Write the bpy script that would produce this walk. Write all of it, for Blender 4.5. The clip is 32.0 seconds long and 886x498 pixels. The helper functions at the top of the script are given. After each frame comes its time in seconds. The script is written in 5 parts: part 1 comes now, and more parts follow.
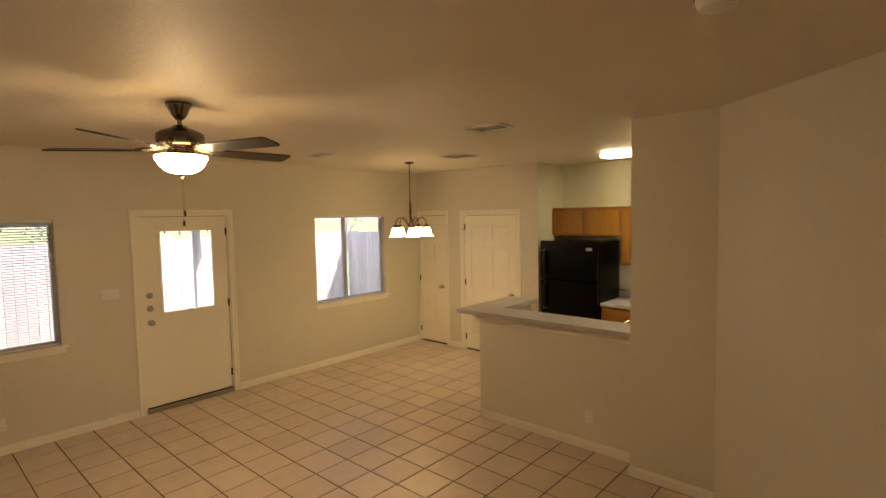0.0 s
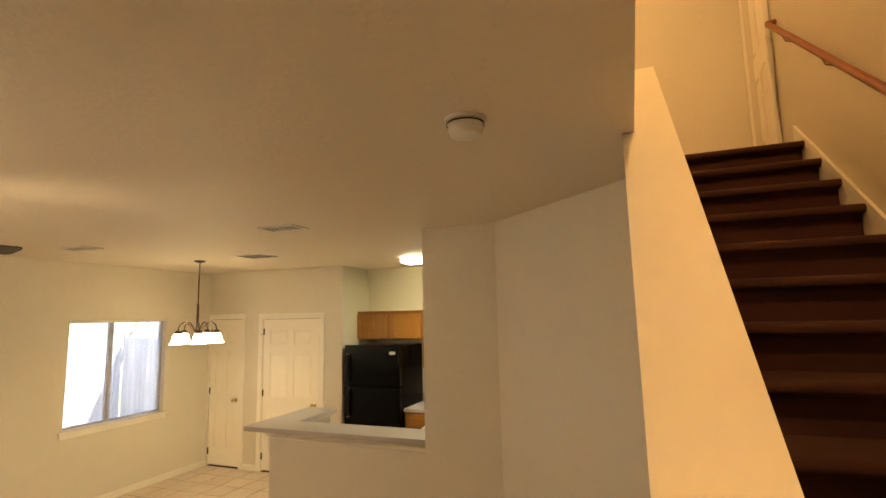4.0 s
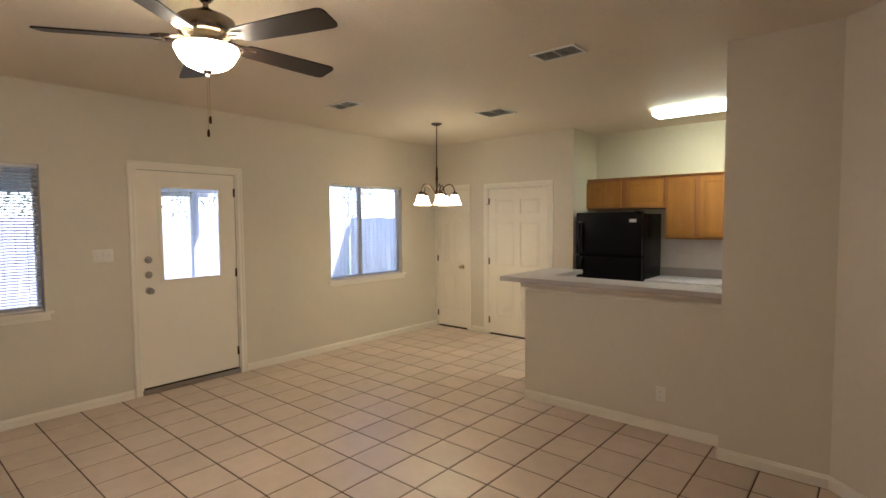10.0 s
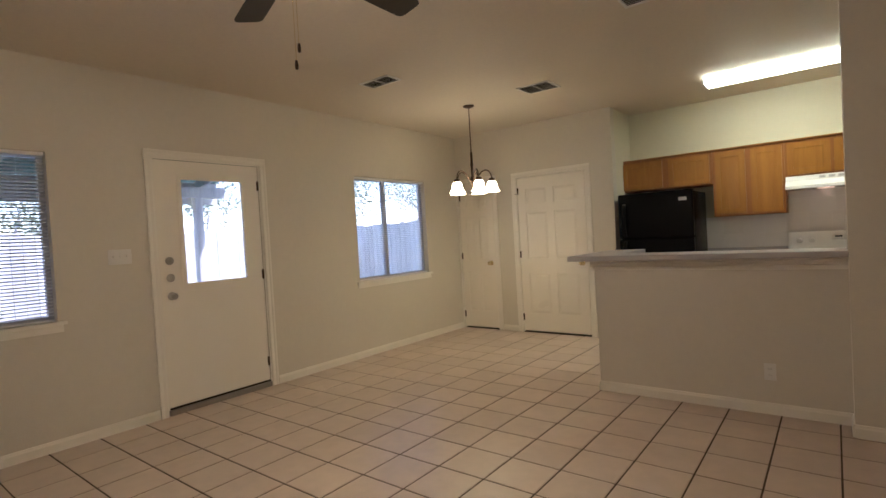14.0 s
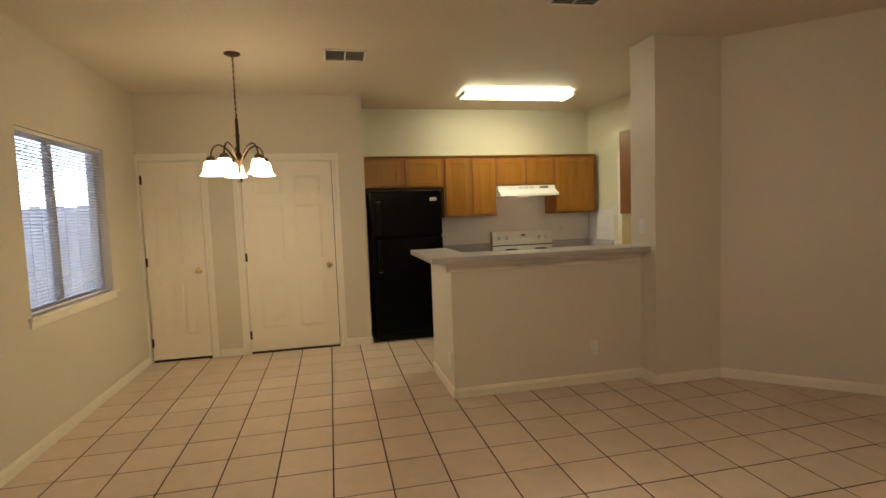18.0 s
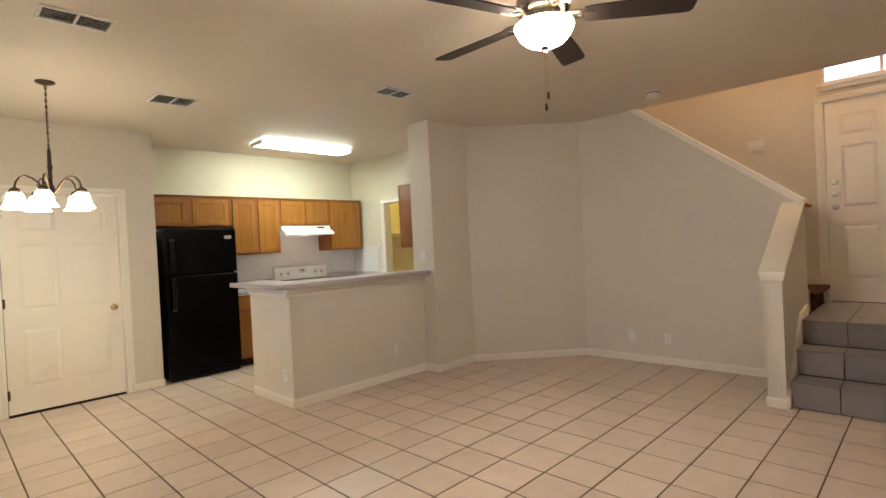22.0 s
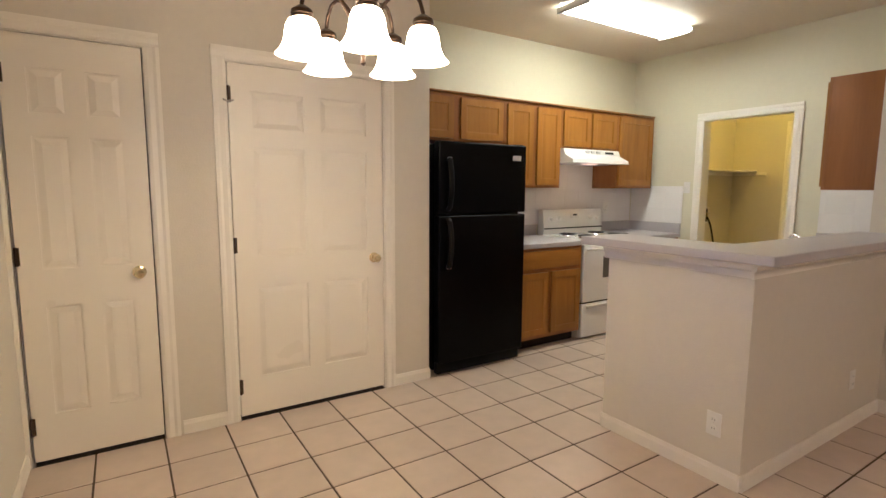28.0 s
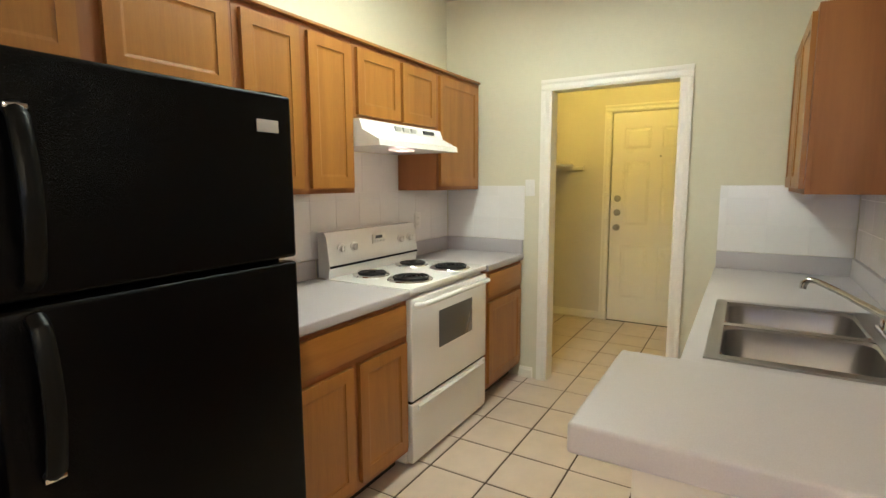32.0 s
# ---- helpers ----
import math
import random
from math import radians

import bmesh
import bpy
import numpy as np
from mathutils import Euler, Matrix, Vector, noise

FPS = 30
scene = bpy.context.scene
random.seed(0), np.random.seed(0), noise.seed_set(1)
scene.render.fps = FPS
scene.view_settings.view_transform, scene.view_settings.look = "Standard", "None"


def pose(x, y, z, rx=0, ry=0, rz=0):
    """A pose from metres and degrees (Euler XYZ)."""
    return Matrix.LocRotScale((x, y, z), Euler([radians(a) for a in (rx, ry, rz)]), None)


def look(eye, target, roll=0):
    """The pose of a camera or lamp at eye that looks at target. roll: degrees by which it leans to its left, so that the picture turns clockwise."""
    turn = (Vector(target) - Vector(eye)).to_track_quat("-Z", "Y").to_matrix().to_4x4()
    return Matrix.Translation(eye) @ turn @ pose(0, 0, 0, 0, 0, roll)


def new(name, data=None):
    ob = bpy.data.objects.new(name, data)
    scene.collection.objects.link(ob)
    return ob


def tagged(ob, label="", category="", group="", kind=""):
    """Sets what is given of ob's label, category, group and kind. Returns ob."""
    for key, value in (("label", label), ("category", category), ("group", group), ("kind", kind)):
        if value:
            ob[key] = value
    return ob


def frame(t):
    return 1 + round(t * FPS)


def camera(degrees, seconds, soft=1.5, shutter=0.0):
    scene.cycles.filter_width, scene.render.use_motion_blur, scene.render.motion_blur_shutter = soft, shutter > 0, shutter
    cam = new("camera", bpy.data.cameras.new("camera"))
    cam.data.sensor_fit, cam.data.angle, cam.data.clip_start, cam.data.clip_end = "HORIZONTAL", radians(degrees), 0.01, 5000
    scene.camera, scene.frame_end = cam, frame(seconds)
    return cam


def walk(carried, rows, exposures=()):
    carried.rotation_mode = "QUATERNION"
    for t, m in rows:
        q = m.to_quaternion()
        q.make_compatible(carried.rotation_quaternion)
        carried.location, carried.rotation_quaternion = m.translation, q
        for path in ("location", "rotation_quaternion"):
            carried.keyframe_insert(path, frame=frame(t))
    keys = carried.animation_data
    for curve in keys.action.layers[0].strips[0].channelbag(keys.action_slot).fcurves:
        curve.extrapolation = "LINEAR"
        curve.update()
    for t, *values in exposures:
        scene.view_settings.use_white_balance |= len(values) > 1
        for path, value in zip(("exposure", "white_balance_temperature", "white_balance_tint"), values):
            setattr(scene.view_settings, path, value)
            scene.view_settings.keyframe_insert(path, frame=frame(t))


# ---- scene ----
cam = camera(82.55, 32.0)
PATH = [
    (0, (0.067, 0.259, 2.047), (-1.263, 1.746, 1.916), -1.1),
    (0.5, (0.123, 0.325, 2.051), (-1.02, 1.966, 2.038), -1.4),
    (1, (0.17, 0.358, 2.076), (-0.737, 2.137, 2.185), -1.2),
    (1.5, (0.185, 0.368, 2.093), (-0.578, 2.203, 2.314), -1.4),
    (2, (0.203, 0.371, 2.085), (-0.506, 2.22, 2.366), -1.4),
    (2.2, (0.203, 0.37, 2.086), (-0.49, 2.224, 2.371), -1.4),
    (2.5, (0.214, 0.358, 2.08), (-0.448, 2.222, 2.378), -1.3),
    (4.5, (0.163, 0.433, 2.054), (-0.629, 2.258, 2.258), -1.2),
    (5, (0.188, 0.397, 2.051), (-0.735, 2.168, 2.155), -1.8),
    (5.5, (0.137, 0.369, 2.01), (-0.858, 2.104, 2.03), -1.7),
    (6, (0.154, 0.371, 2.021), (-0.931, 2.051, 1.969), -0.9),
    (6.5, (0.125, 0.365, 1.994), (-1.094, 1.947, 1.88), -1.1),
    (7, (0.148, 0.318, 1.978), (-1.159, 1.819, 1.78), -0.5),
    (7.5, (-0.003, 0.307, 1.955), (-1.274, 1.826, 1.677), 0.1),
    (8, (-0.13, 0.288, 1.936), (-1.361, 1.83, 1.611), 1.1),
    (8.5, (-0.181, 0.268, 1.938), (-1.462, 1.772, 1.622), 1.8),
    (9, (-0.281, 0.337, 1.861), (-1.635, 1.795, 1.665), 0.4),
    (9.5, (-0.487, 0.424, 1.76), (-1.814, 1.912, 1.595), 1.0),
    (10, (-0.671, 0.349, 1.605), (-1.965, 1.869, 1.494), -0.4),
    (10.5, (-0.786, 0.305, 1.533), (-2.118, 1.793, 1.422), -0.7),
    (11, (-0.973, 0.324, 1.401), (-2.36, 1.764, 1.351), -2.5),
    (11.5, (-1.132, 0.253, 1.362), (-2.585, 1.622, 1.239), -1.7),
    (12, (-1.238, 0.177, 1.351), (-2.69, 1.542, 1.178), -1.1),
    (12.5, (-1.26, 0.207, 1.36), (-2.663, 1.622, 1.193), -1.5),
    (13, (-1.232, 0.238, 1.343), (-2.586, 1.703, 1.205), -1.5),
    (13.5, (-1.302, 0.242, 1.332), (-2.595, 1.767, 1.267), -2.3),
    (15.5, (-2.122, 0.297, 1.334), (-3.117, 2.027, 1.209), -3.3),
    (15.7, (-2.187, 0.317, 1.354), (-3.139, 2.071, 1.218), -3.2),
    (16, (-2.358, 0.381, 1.309), (-3.189, 2.195, 1.175), -3.8),
    (16.5, (-2.704, 0.497, 1.358), (-3.224, 2.421, 1.19), -3.6),
    (17, (-3.214, 0.56, 1.338), (-3.291, 2.551, 1.166), -2.8),
    (17.5, (-3.558, 0.546, 1.395), (-3.427, 2.533, 1.21), -2.0),
    (18, (-3.903, 0.545, 1.44), (-3.473, 2.493, 1.295), -2.1),
    (18.5, (-4.258, 0.63, 1.398), (-3.566, 2.505, 1.319), -1.6),
    (19, (-4.592, 0.596, 1.403), (-3.65, 2.358, 1.316), -2.0),
    (19.5, (-4.9, 0.559, 1.385), (-3.694, 2.152, 1.298), -2.1),
    (20, (-5.114, 0.458, 1.389), (-3.774, 1.941, 1.311), -2.2),
    (20.5, (-5.199, 0.235, 1.387), (-3.81, 1.672, 1.318), -2.2),
    (21, (-5.224, 0.147, 1.364), (-3.805, 1.555, 1.327), -2.9),
    (21.5, (-5.221, 0.151, 1.38), (-3.797, 1.555, 1.346), -2.7),
    (21.8, (-5.256, 0.135, 1.426), (-3.832, 1.538, 1.393), -2.6),
    (22, (-5.237, 0.145, 1.397), (-3.812, 1.548, 1.374), -2.8),
    (22.5, (-5.262, 0.213, 1.386), (-3.839, 1.617, 1.335), -2.2),
    (23, (-5.252, 0.486, 1.367), (-3.888, 1.943, 1.249), -2.7),
    (23.5, (-5.259, 0.907, 1.373), (-4.007, 2.458, 1.21), -1.8),
    (24, (-5.232, 1.346, 1.382), (-4.091, 2.977, 1.184), -2.4),
    (24.5, (-5.3, 1.871, 1.374), (-4.141, 3.486, 1.156), -1.1),
    (25, (-5.318, 2.264, 1.38), (-4.213, 3.916, 1.154), -0.8),
    (25.5, (-5.253, 2.626, 1.363), (-4.211, 4.313, 1.107), -0.7),
    (26, (-5.294, 2.957, 1.376), (-4.209, 4.621, 1.148), -0.5),
    (26.5, (-5.303, 3.112, 1.372), (-4.253, 4.799, 1.148), -0.2),
    (28.5, (-5.325, 3.212, 1.361), (-4.25, 4.881, 1.118), 0.3),
    (29, (-5.192, 3.407, 1.338), (-4.099, 5.064, 1.091), -0.2),
    (29.5, (-4.996, 3.734, 1.352), (-3.814, 5.328, 1.102), -0.5),
    (30, (-4.74, 4.088, 1.355), (-3.37, 5.526, 1.12), -1.7),
    (30.6, (-4.393, 4.406, 1.334), (-2.893, 5.7, 1.061), -1.1),
    (31, (-4.177, 4.581, 1.357), (-2.575, 5.746, 1.084), -1.4),
    (31.5, (-3.952, 4.793, 1.394), (-2.252, 5.803, 1.095), -0.8),
    (32, (-3.823, 4.903, 1.421), (-2.12, 5.919, 1.162), -0.3),
]
EXPOSURES = [(0.0, 2.30, 7500, 28), (1.0, 2.24, 7100, 30), (2.0, 2.70, 7200, 25), (5.0, 2.96, 6600, 25), (6.5, 2.72, 5900, 21), (9.0, 2.74, 5450, 26), (11.0, 2.31, 5300, 27),
             (13.0, 2.24, 5250, 29), (16.0, 2.17, 6000, 26), (18.0, 2.29, 6250, 27), (19.0, 2.41, 5950, 27), (20.0, 2.49, 5600, 24), (21.5, 3.06, 5200, 27), (23.0, 3.05, 5250, 28),
             (24.5, 2.88, 5350, 30), (26.0, 2.81, 5400, 32), (29.0, 2.79, 5250, 35), (30.0, 2.72, 5100, 35), (31.0, 2.66, 5150, 34), (32.0, 2.98, 5250, 26)]
walk(cam, [(t, look(eye, target, roll)) for t, eye, target, roll in PATH], EXPOSURES)

# ---- world, sun and sky ----
world = bpy.data.worlds.new("world")
scene.world = world
world.use_nodes = True
wn, wl = world.node_tree.nodes, world.node_tree.links
sky = wn.new("ShaderNodeTexSky")
sky.sky_type = "NISHITA"
sky.sun_disc = False
sky.sun_elevation, sky.sun_rotation = radians(57), radians(50)
wn["Background"].inputs["Strength"].default_value = 0.15
wl.new(sky.outputs[0], wn["Background"].inputs["Color"])
sun = new("sun", bpy.data.lights.new("sun", "SUN"))
sun.data.energy, sun.data.angle, sun.data.color = 2.5, radians(0.5), (1.0, 0.96, 0.90)
sun.matrix_world = look((9.0, 7.6, 18.0), (0, 0, 0))

WARM = (1.0, 0.77, 0.31)
AMBER = (1.0, 0.62, 0.21)
YELLOW = (1.0, 0.74, 0.10)
FAN_W, BELL_W, UTIL_W, HALL_W, ENTRY_W, HOOD_W = 3.5, 0.26, 2.9, 5.2, 18.0, 0.08


def lamp(name, place, watts, colour, size=0.03):
    ob = new(name, bpy.data.lights.new(name, "POINT"))
    ob.data.energy, ob.data.color, ob.data.shadow_soft_size = watts, colour, size
    ob.location = place
    return ob


# ---- materials ----
def material(name, colour, rough=0.5, metal=0.0, grain=0.0, scale=60.0, bump=0.0, bump_scale=200.0, stretch=(1, 1, 1),
             vary=0.0, stain=0.0, stain_scale=1.5, coat=0.0, emit=0.0, emit_colour=(1, 1, 1), spec=0.5):
    m = bpy.data.materials.new(name)
    m.use_nodes = True
    n, l = m.node_tree.nodes, m.node_tree.links
    b = n["Principled BSDF"]
    b.inputs["Base Color"].default_value = (*colour, 1)
    b.inputs["Roughness"].default_value = rough
    b.inputs["Metallic"].default_value = metal
    b.inputs["Coat Weight"].default_value = coat
    b.inputs["Specular IOR Level"].default_value = spec
    if emit:
        b.inputs["Emission Color"].default_value = (*emit_colour, 1)
        b.inputs["Emission Strength"].default_value = emit
    geo = n.new("ShaderNodeNewGeometry")
    mp = n.new("ShaderNodeMapping")
    mp.inputs["Scale"].default_value = stretch
    l.new(geo.outputs["Position"], mp.inputs["Vector"])
    out = None

    def layer(factor, amount):
        nonlocal out
        hsv = n.new("ShaderNodeHueSaturation")
        rng = n.new("ShaderNodeMapRange")
        rng.inputs["To Min"].default_value, rng.inputs["To Max"].default_value = 1 - amount, 1 + amount
        l.new(factor, rng.inputs["Value"])
        l.new(rng.outputs[0], hsv.inputs["Value"])
        if out is None:
            hsv.inputs["Color"].default_value = (*colour, 1)
        else:
            l.new(out, hsv.inputs["Color"])
        out = hsv.outputs["Color"]

    def noise_at(s, detail=4.0):
        t = n.new("ShaderNodeTexNoise")
        t.inputs["Scale"].default_value, t.inputs["Detail"].default_value = s, detail
        l.new(mp.outputs[0], t.inputs["Vector"])
        return t.outputs["Fac"]

    if grain:
        layer(noise_at(scale), grain)
    if stain:
        layer(noise_at(stain_scale, 3.0), stain)
    if vary:
        info = n.new("ShaderNodeObjectInfo")
        layer(info.outputs["Random"], vary)
    if out is not None:
        l.new(out, b.inputs["Base Color"])
    if bump:
        bp = n.new("ShaderNodeBump")
        bp.inputs["Strength"].default_value, bp.inputs["Distance"].default_value = bump, 0.004
        l.new(noise_at(bump_scale, 3.0), bp.inputs["Height"])
        l.new(bp.outputs[0], b.inputs["Normal"])
        rr = n.new("ShaderNodeMapRange")
        rr.inputs["To Min"].default_value, rr.inputs["To Max"].default_value = rough - 0.06, min(1.0, rough + 0.06)
        l.new(noise_at(3.0), rr.inputs["Value"])
        l.new(rr.outputs[0], b.inputs["Roughness"])
    return m


def wood_material(name, dark, light, axis, rough=0.35, vary=0.08, rings=14.0):
    """Straight-grained stained wood whose grain runs along one axis."""
    m = bpy.data.materials.new(name)
    m.use_nodes = True
    n, l = m.node_tree.nodes, m.node_tree.links
    b = n["Principled BSDF"]
    geo, mp = n.new("ShaderNodeNewGeometry"), n.new("ShaderNodeMapping")
    s = [rings, rings, rings]
    s["xyz".index(axis)] = rings * 0.09
    mp.inputs["Scale"].default_value = s
    l.new(geo.outputs["Position"], mp.inputs["Vector"])
    t = n.new("ShaderNodeTexNoise")
    t.inputs["Scale"].default_value, t.inputs["Detail"].default_value, t.inputs["Distortion"].default_value = 1.0, 6.0, 0.6
    l.new(mp.outputs[0], t.inputs["Vector"])
    fine = n.new("ShaderNodeTexNoise")
    fine.inputs["Scale"].default_value, fine.inputs["Detail"].default_value = 9.0, 3.0
    l.new(mp.outputs[0], fine.inputs["Vector"])
    mix = n.new("ShaderNodeMath")
    mix.operation = "MULTIPLY_ADD"
    mix.inputs[1].default_value = 0.35
    l.new(fine.outputs["Fac"], mix.inputs[0])
    l.new(t.outputs["Fac"], mix.inputs[2])
    ramp = n.new("ShaderNodeValToRGB")
    ramp.color_ramp.elements[0].position, ramp.color_ramp.elements[1].position = 0.45, 0.9
    ramp.color_ramp.elements[0].color, ramp.color_ramp.elements[1].color = (*dark, 1), (*light, 1)
    l.new(mix.outputs[0], ramp.inputs["Fac"])
    info, hsv, rng = n.new("ShaderNodeObjectInfo"), n.new("ShaderNodeHueSaturation"), n.new("ShaderNodeMapRange")
    rng.inputs["To Min"].default_value, rng.inputs["To Max"].default_value = 1 - vary, 1 + vary
    l.new(info.outputs["Random"], rng.inputs["Value"])
    l.new(rng.outputs[0], hsv.inputs["Value"])
    l.new(ramp.outputs[0], hsv.inputs["Color"])
    l.new(hsv.outputs[0], b.inputs["Base Color"])
    b.inputs["Roughness"].default_value = rough
    bp = n.new("ShaderNodeBump")
    bp.inputs["Strength"].default_value, bp.inputs["Distance"].default_value = 0.12, 0.002
    l.new(fine.outputs["Fac"], bp.inputs["Height"])
    l.new(bp.outputs[0], b.inputs["Normal"])
    return m


def glass_material(name, colour=(1, 1, 1)):
    m = bpy.data.materials.new(name)
    m.use_nodes = True
    b = m.node_tree.nodes["Principled BSDF"]
    b.inputs["Base Color"].default_value = (*colour, 1)
    b.inputs["Roughness"].default_value = 0.0
    b.inputs["Transmission Weight"].default_value = 1.0
    b.inputs["IOR"].default_value = 1.0 + 0.45
    return m


PAINT = material("wall paint", (0.656, 0.606, 0.518), 0.55, grain=0.03, scale=25, bump=0.25, bump_scale=110, stain=0.03)
# PAINT made yellower: the fluorescent light's yellow-green is put into the colour
LIGHTTINTED = material("wall paint with kitchen light tint", (0.66, 0.625, 0.475), 0.55, grain=0.03, scale=25, bump=0.25, bump_scale=110, stain=0.03)
CEIL = material("ceiling texture", (0.68, 0.605, 0.495), 0.6, grain=0.05, scale=30, bump=0.6, bump_scale=45, stain=0.03)
TRIM = material("trim paint", (0.83, 0.79, 0.71), 0.32, grain=0.02, scale=12, stain=0.02)
SKIRT = material("skirting paint", (0.80, 0.755, 0.67), 0.38, grain=0.03, scale=12, stain=0.03)
DOORPAINT = material("door paint", (0.84, 0.79, 0.70), 0.3, grain=0.012, scale=6, bump=0.02, bump_scale=90)
TILE = material("ceramic tile", (0.575, 0.466, 0.383), 0.35, grain=0.12, scale=9, bump=0.06, bump_scale=30, vary=0.06, stain=0.10, stain_scale=2.2)
# greyer and darker than TILE, with the steps' bluish shade in its colour
SHADEDSTEPTILE = material("shaded grey step tile", (0.235, 0.218, 0.222), 0.36, grain=0.12, scale=9, bump=0.06, bump_scale=30, vary=0.08, stain=0.10, stain_scale=3.5)
GROUT = material("grout", (0.075, 0.047, 0.032), 0.9, grain=0.2, scale=40, bump=0.4, bump_scale=300)
OAKZ = wood_material("stained maple upright", (0.27, 0.105, 0.012), (0.365, 0.156, 0.019), "z")
OAKX = wood_material("stained maple level", (0.27, 0.105, 0.012), (0.365, 0.156, 0.019), "x")
OAKSIDE = wood_material("cabinet side veneer and shaded frame", (0.235, 0.086, 0.018), (0.30, 0.116, 0.026), "z", 0.5, rings=9.0)
RAILWOOD = wood_material("stained handrail", (0.20, 0.052, 0.015), (0.30, 0.088, 0.028), "y", 0.42)
LAMINATE = material("speckled grey laminate", (0.45, 0.42, 0.43), 0.38, grain=0.10, scale=420, stain=0.03)
SPLASH = material("white wall tile", (0.80, 0.78, 0.76), 0.15, vary=0.03, grain=0.02, scale=15)
SPLASHGROUT = material("white grout", (0.78, 0.76, 0.74), 0.9, grain=0.06)
BLACK = material("black textured enamel", (0.0012, 0.0012, 0.0016), 0.24, bump=0.30, bump_scale=330, grain=0.1, spec=0.11)
BLACKP = material("black plastic", (0.004, 0.004, 0.004), 0.33, grain=0.1, spec=0.12)
ENAMEL = material("white enamel", (0.80, 0.79, 0.76), 0.18, grain=0.01, scale=8, stain=0.02)
WPLASTIC = material("white plastic", (0.75, 0.73, 0.69), 0.35, grain=0.02)
CHROME = material("chrome", (0.75, 0.75, 0.76), 0.08, 1.0)
STEEL = material("brushed stainless steel", (0.33, 0.31, 0.30), 0.36, 1.0, grain=0.08, scale=60, stretch=(1, 14, 1), bump=0.08, bump_scale=90)
BRASS = material("polished brass", (0.80, 0.69, 0.42), 0.18, 1.0, grain=0.04)
NICKEL = material("satin nickel", (0.40, 0.375, 0.345), 0.28, 1.0, grain=0.05)
BRONZE = material("dark bronze", (0.07, 0.045, 0.03), 0.3, 0.9, grain=0.15, scale=40)
ANTIQUE = material("antique pewter", (0.24, 0.205, 0.185), 0.27, 1.0, grain=0.1, scale=30)
BLADE = wood_material("dark fan blade veneer", (0.006, 0.004, 0.003), (0.018, 0.010, 0.007), "x", 0.5)
CARPET = material("brown carpet", (0.058, 0.0165, 0.010), 1.0, grain=0.35, scale=350, bump=1.0, bump_scale=500, stain=0.12, stain_scale=5)
# near black that puts the shade of gaps and recesses into the colour
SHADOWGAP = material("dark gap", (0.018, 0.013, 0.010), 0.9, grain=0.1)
GLASS = glass_material("window glass")
OVENGLASS = material("oven window", (0.10, 0.10, 0.10), 0.06, grain=0.03, coat=0.5)
VINYL = material("aluminium window frame", (0.52, 0.52, 0.54), 0.4, 0.2, grain=0.03)
SLAT = material("blind slat", (0.78, 0.77, 0.76), 0.4, grain=0.02)
COIL = material("burner coil", (0.012, 0.012, 0.013), 0.45, 0.4, grain=0.2)
PAPER = material("printed badge", (0.62, 0.62, 0.62), 0.3, 0.6, grain=0.03)
INK = material("dark print", (0.05, 0.05, 0.05), 0.5)
BOWL = material("lit alabaster glass bowl", (0.8, 0.72, 0.6), 0.3, emit=23.0, emit_colour=(1.0, 0.82, 0.45))
BELL = material("lit frosted glass bell", (0.8, 0.78, 0.74), 0.3, emit=2.7, emit_colour=(1.0, 0.83, 0.41))
TUBE = material("lit acrylic diffuser", (0.85, 0.85, 0.8), 0.35, emit=3.8, emit_colour=(0.96, 1.0, 0.62))
HOODLAMP = material("hood lamp lens", (0.55, 0.42, 0.34), 0.4, emit=0.12, emit_colour=(1.0, 0.7, 0.45))
CONCRETE = material("patio concrete", (0.42, 0.40, 0.37), 0.9, grain=0.12, scale=20, bump=0.3, stain=0.1)
GRASS = material("lawn", (0.20, 0.23, 0.10), 0.9, grain=0.4, scale=12, stain=0.25, stain_scale=0.8)
FENCE = wood_material("weathered fence wood", (0.42, 0.41, 0.41), (0.60, 0.59, 0.59), "z", 0.85, 0.12)
BARK = material("bark", (0.36, 0.34, 0.33), 0.95, grain=0.35, scale=25, bump=0.8, bump_scale=40)
LEAF = material("winter leaves", (0.30, 0.33, 0.24), 0.7, vary=0.2, grain=0.2)
ROOFTIN = material("green patio roof sheet", (0.06, 0.14, 0.13), 0.4, 0.2, grain=0.1)


# ---- mesh helpers ----
def quad(bm, pts):
    return bm.faces.new([bm.verts.new(p) for p in pts])


def box(bm, lo, hi):
    r = bmesh.ops.create_cube(bm, size=1.0)
    for v in r["verts"]:
        v.co = Vector([lo[i] + (v.co[i] + 0.5) * (hi[i] - lo[i]) for i in range(3)])
    return r["verts"]


def soften(bm, width, seg=2, limit=30):
    sharp = [e for e in bm.edges if len(e.link_faces) == 2 and e.calc_face_angle(0) > radians(limit)]
    bmesh.ops.bevel(bm, geom=sharp, offset=width, segments=seg, affect="EDGES", profile=0.6)


def solid(boxes, bevel=0.0, seg=2):
    bm = bmesh.new()
    for lo, hi in boxes:
        box(bm, lo, hi)
    if bevel:
        soften(bm, bevel, seg)
    return bm


def prism(outline, axis, a, b):
    """A closed outline of (u, v) pairs drawn out along an axis from a to b. u, v are the other two axes in order."""
    def place(u, v, w):
        return {"x": (w, u, v), "y": (u, w, v), "z": (u, v, w)}[axis]
    bm = bmesh.new()
    r0 = [bm.verts.new(place(u, v, a)) for u, v in outline]
    r1 = [bm.verts.new(place(u, v, b)) for u, v in outline]
    k = len(outline)
    bm.faces.new(r0[::-1])
    bm.faces.new(r1)
    for i in range(k):
        bm.faces.new((r0[i], r0[(i + 1) % k], r1[(i + 1) % k], r1[i]))
    bmesh.ops.recalc_face_normals(bm, faces=bm.faces)
    return bm


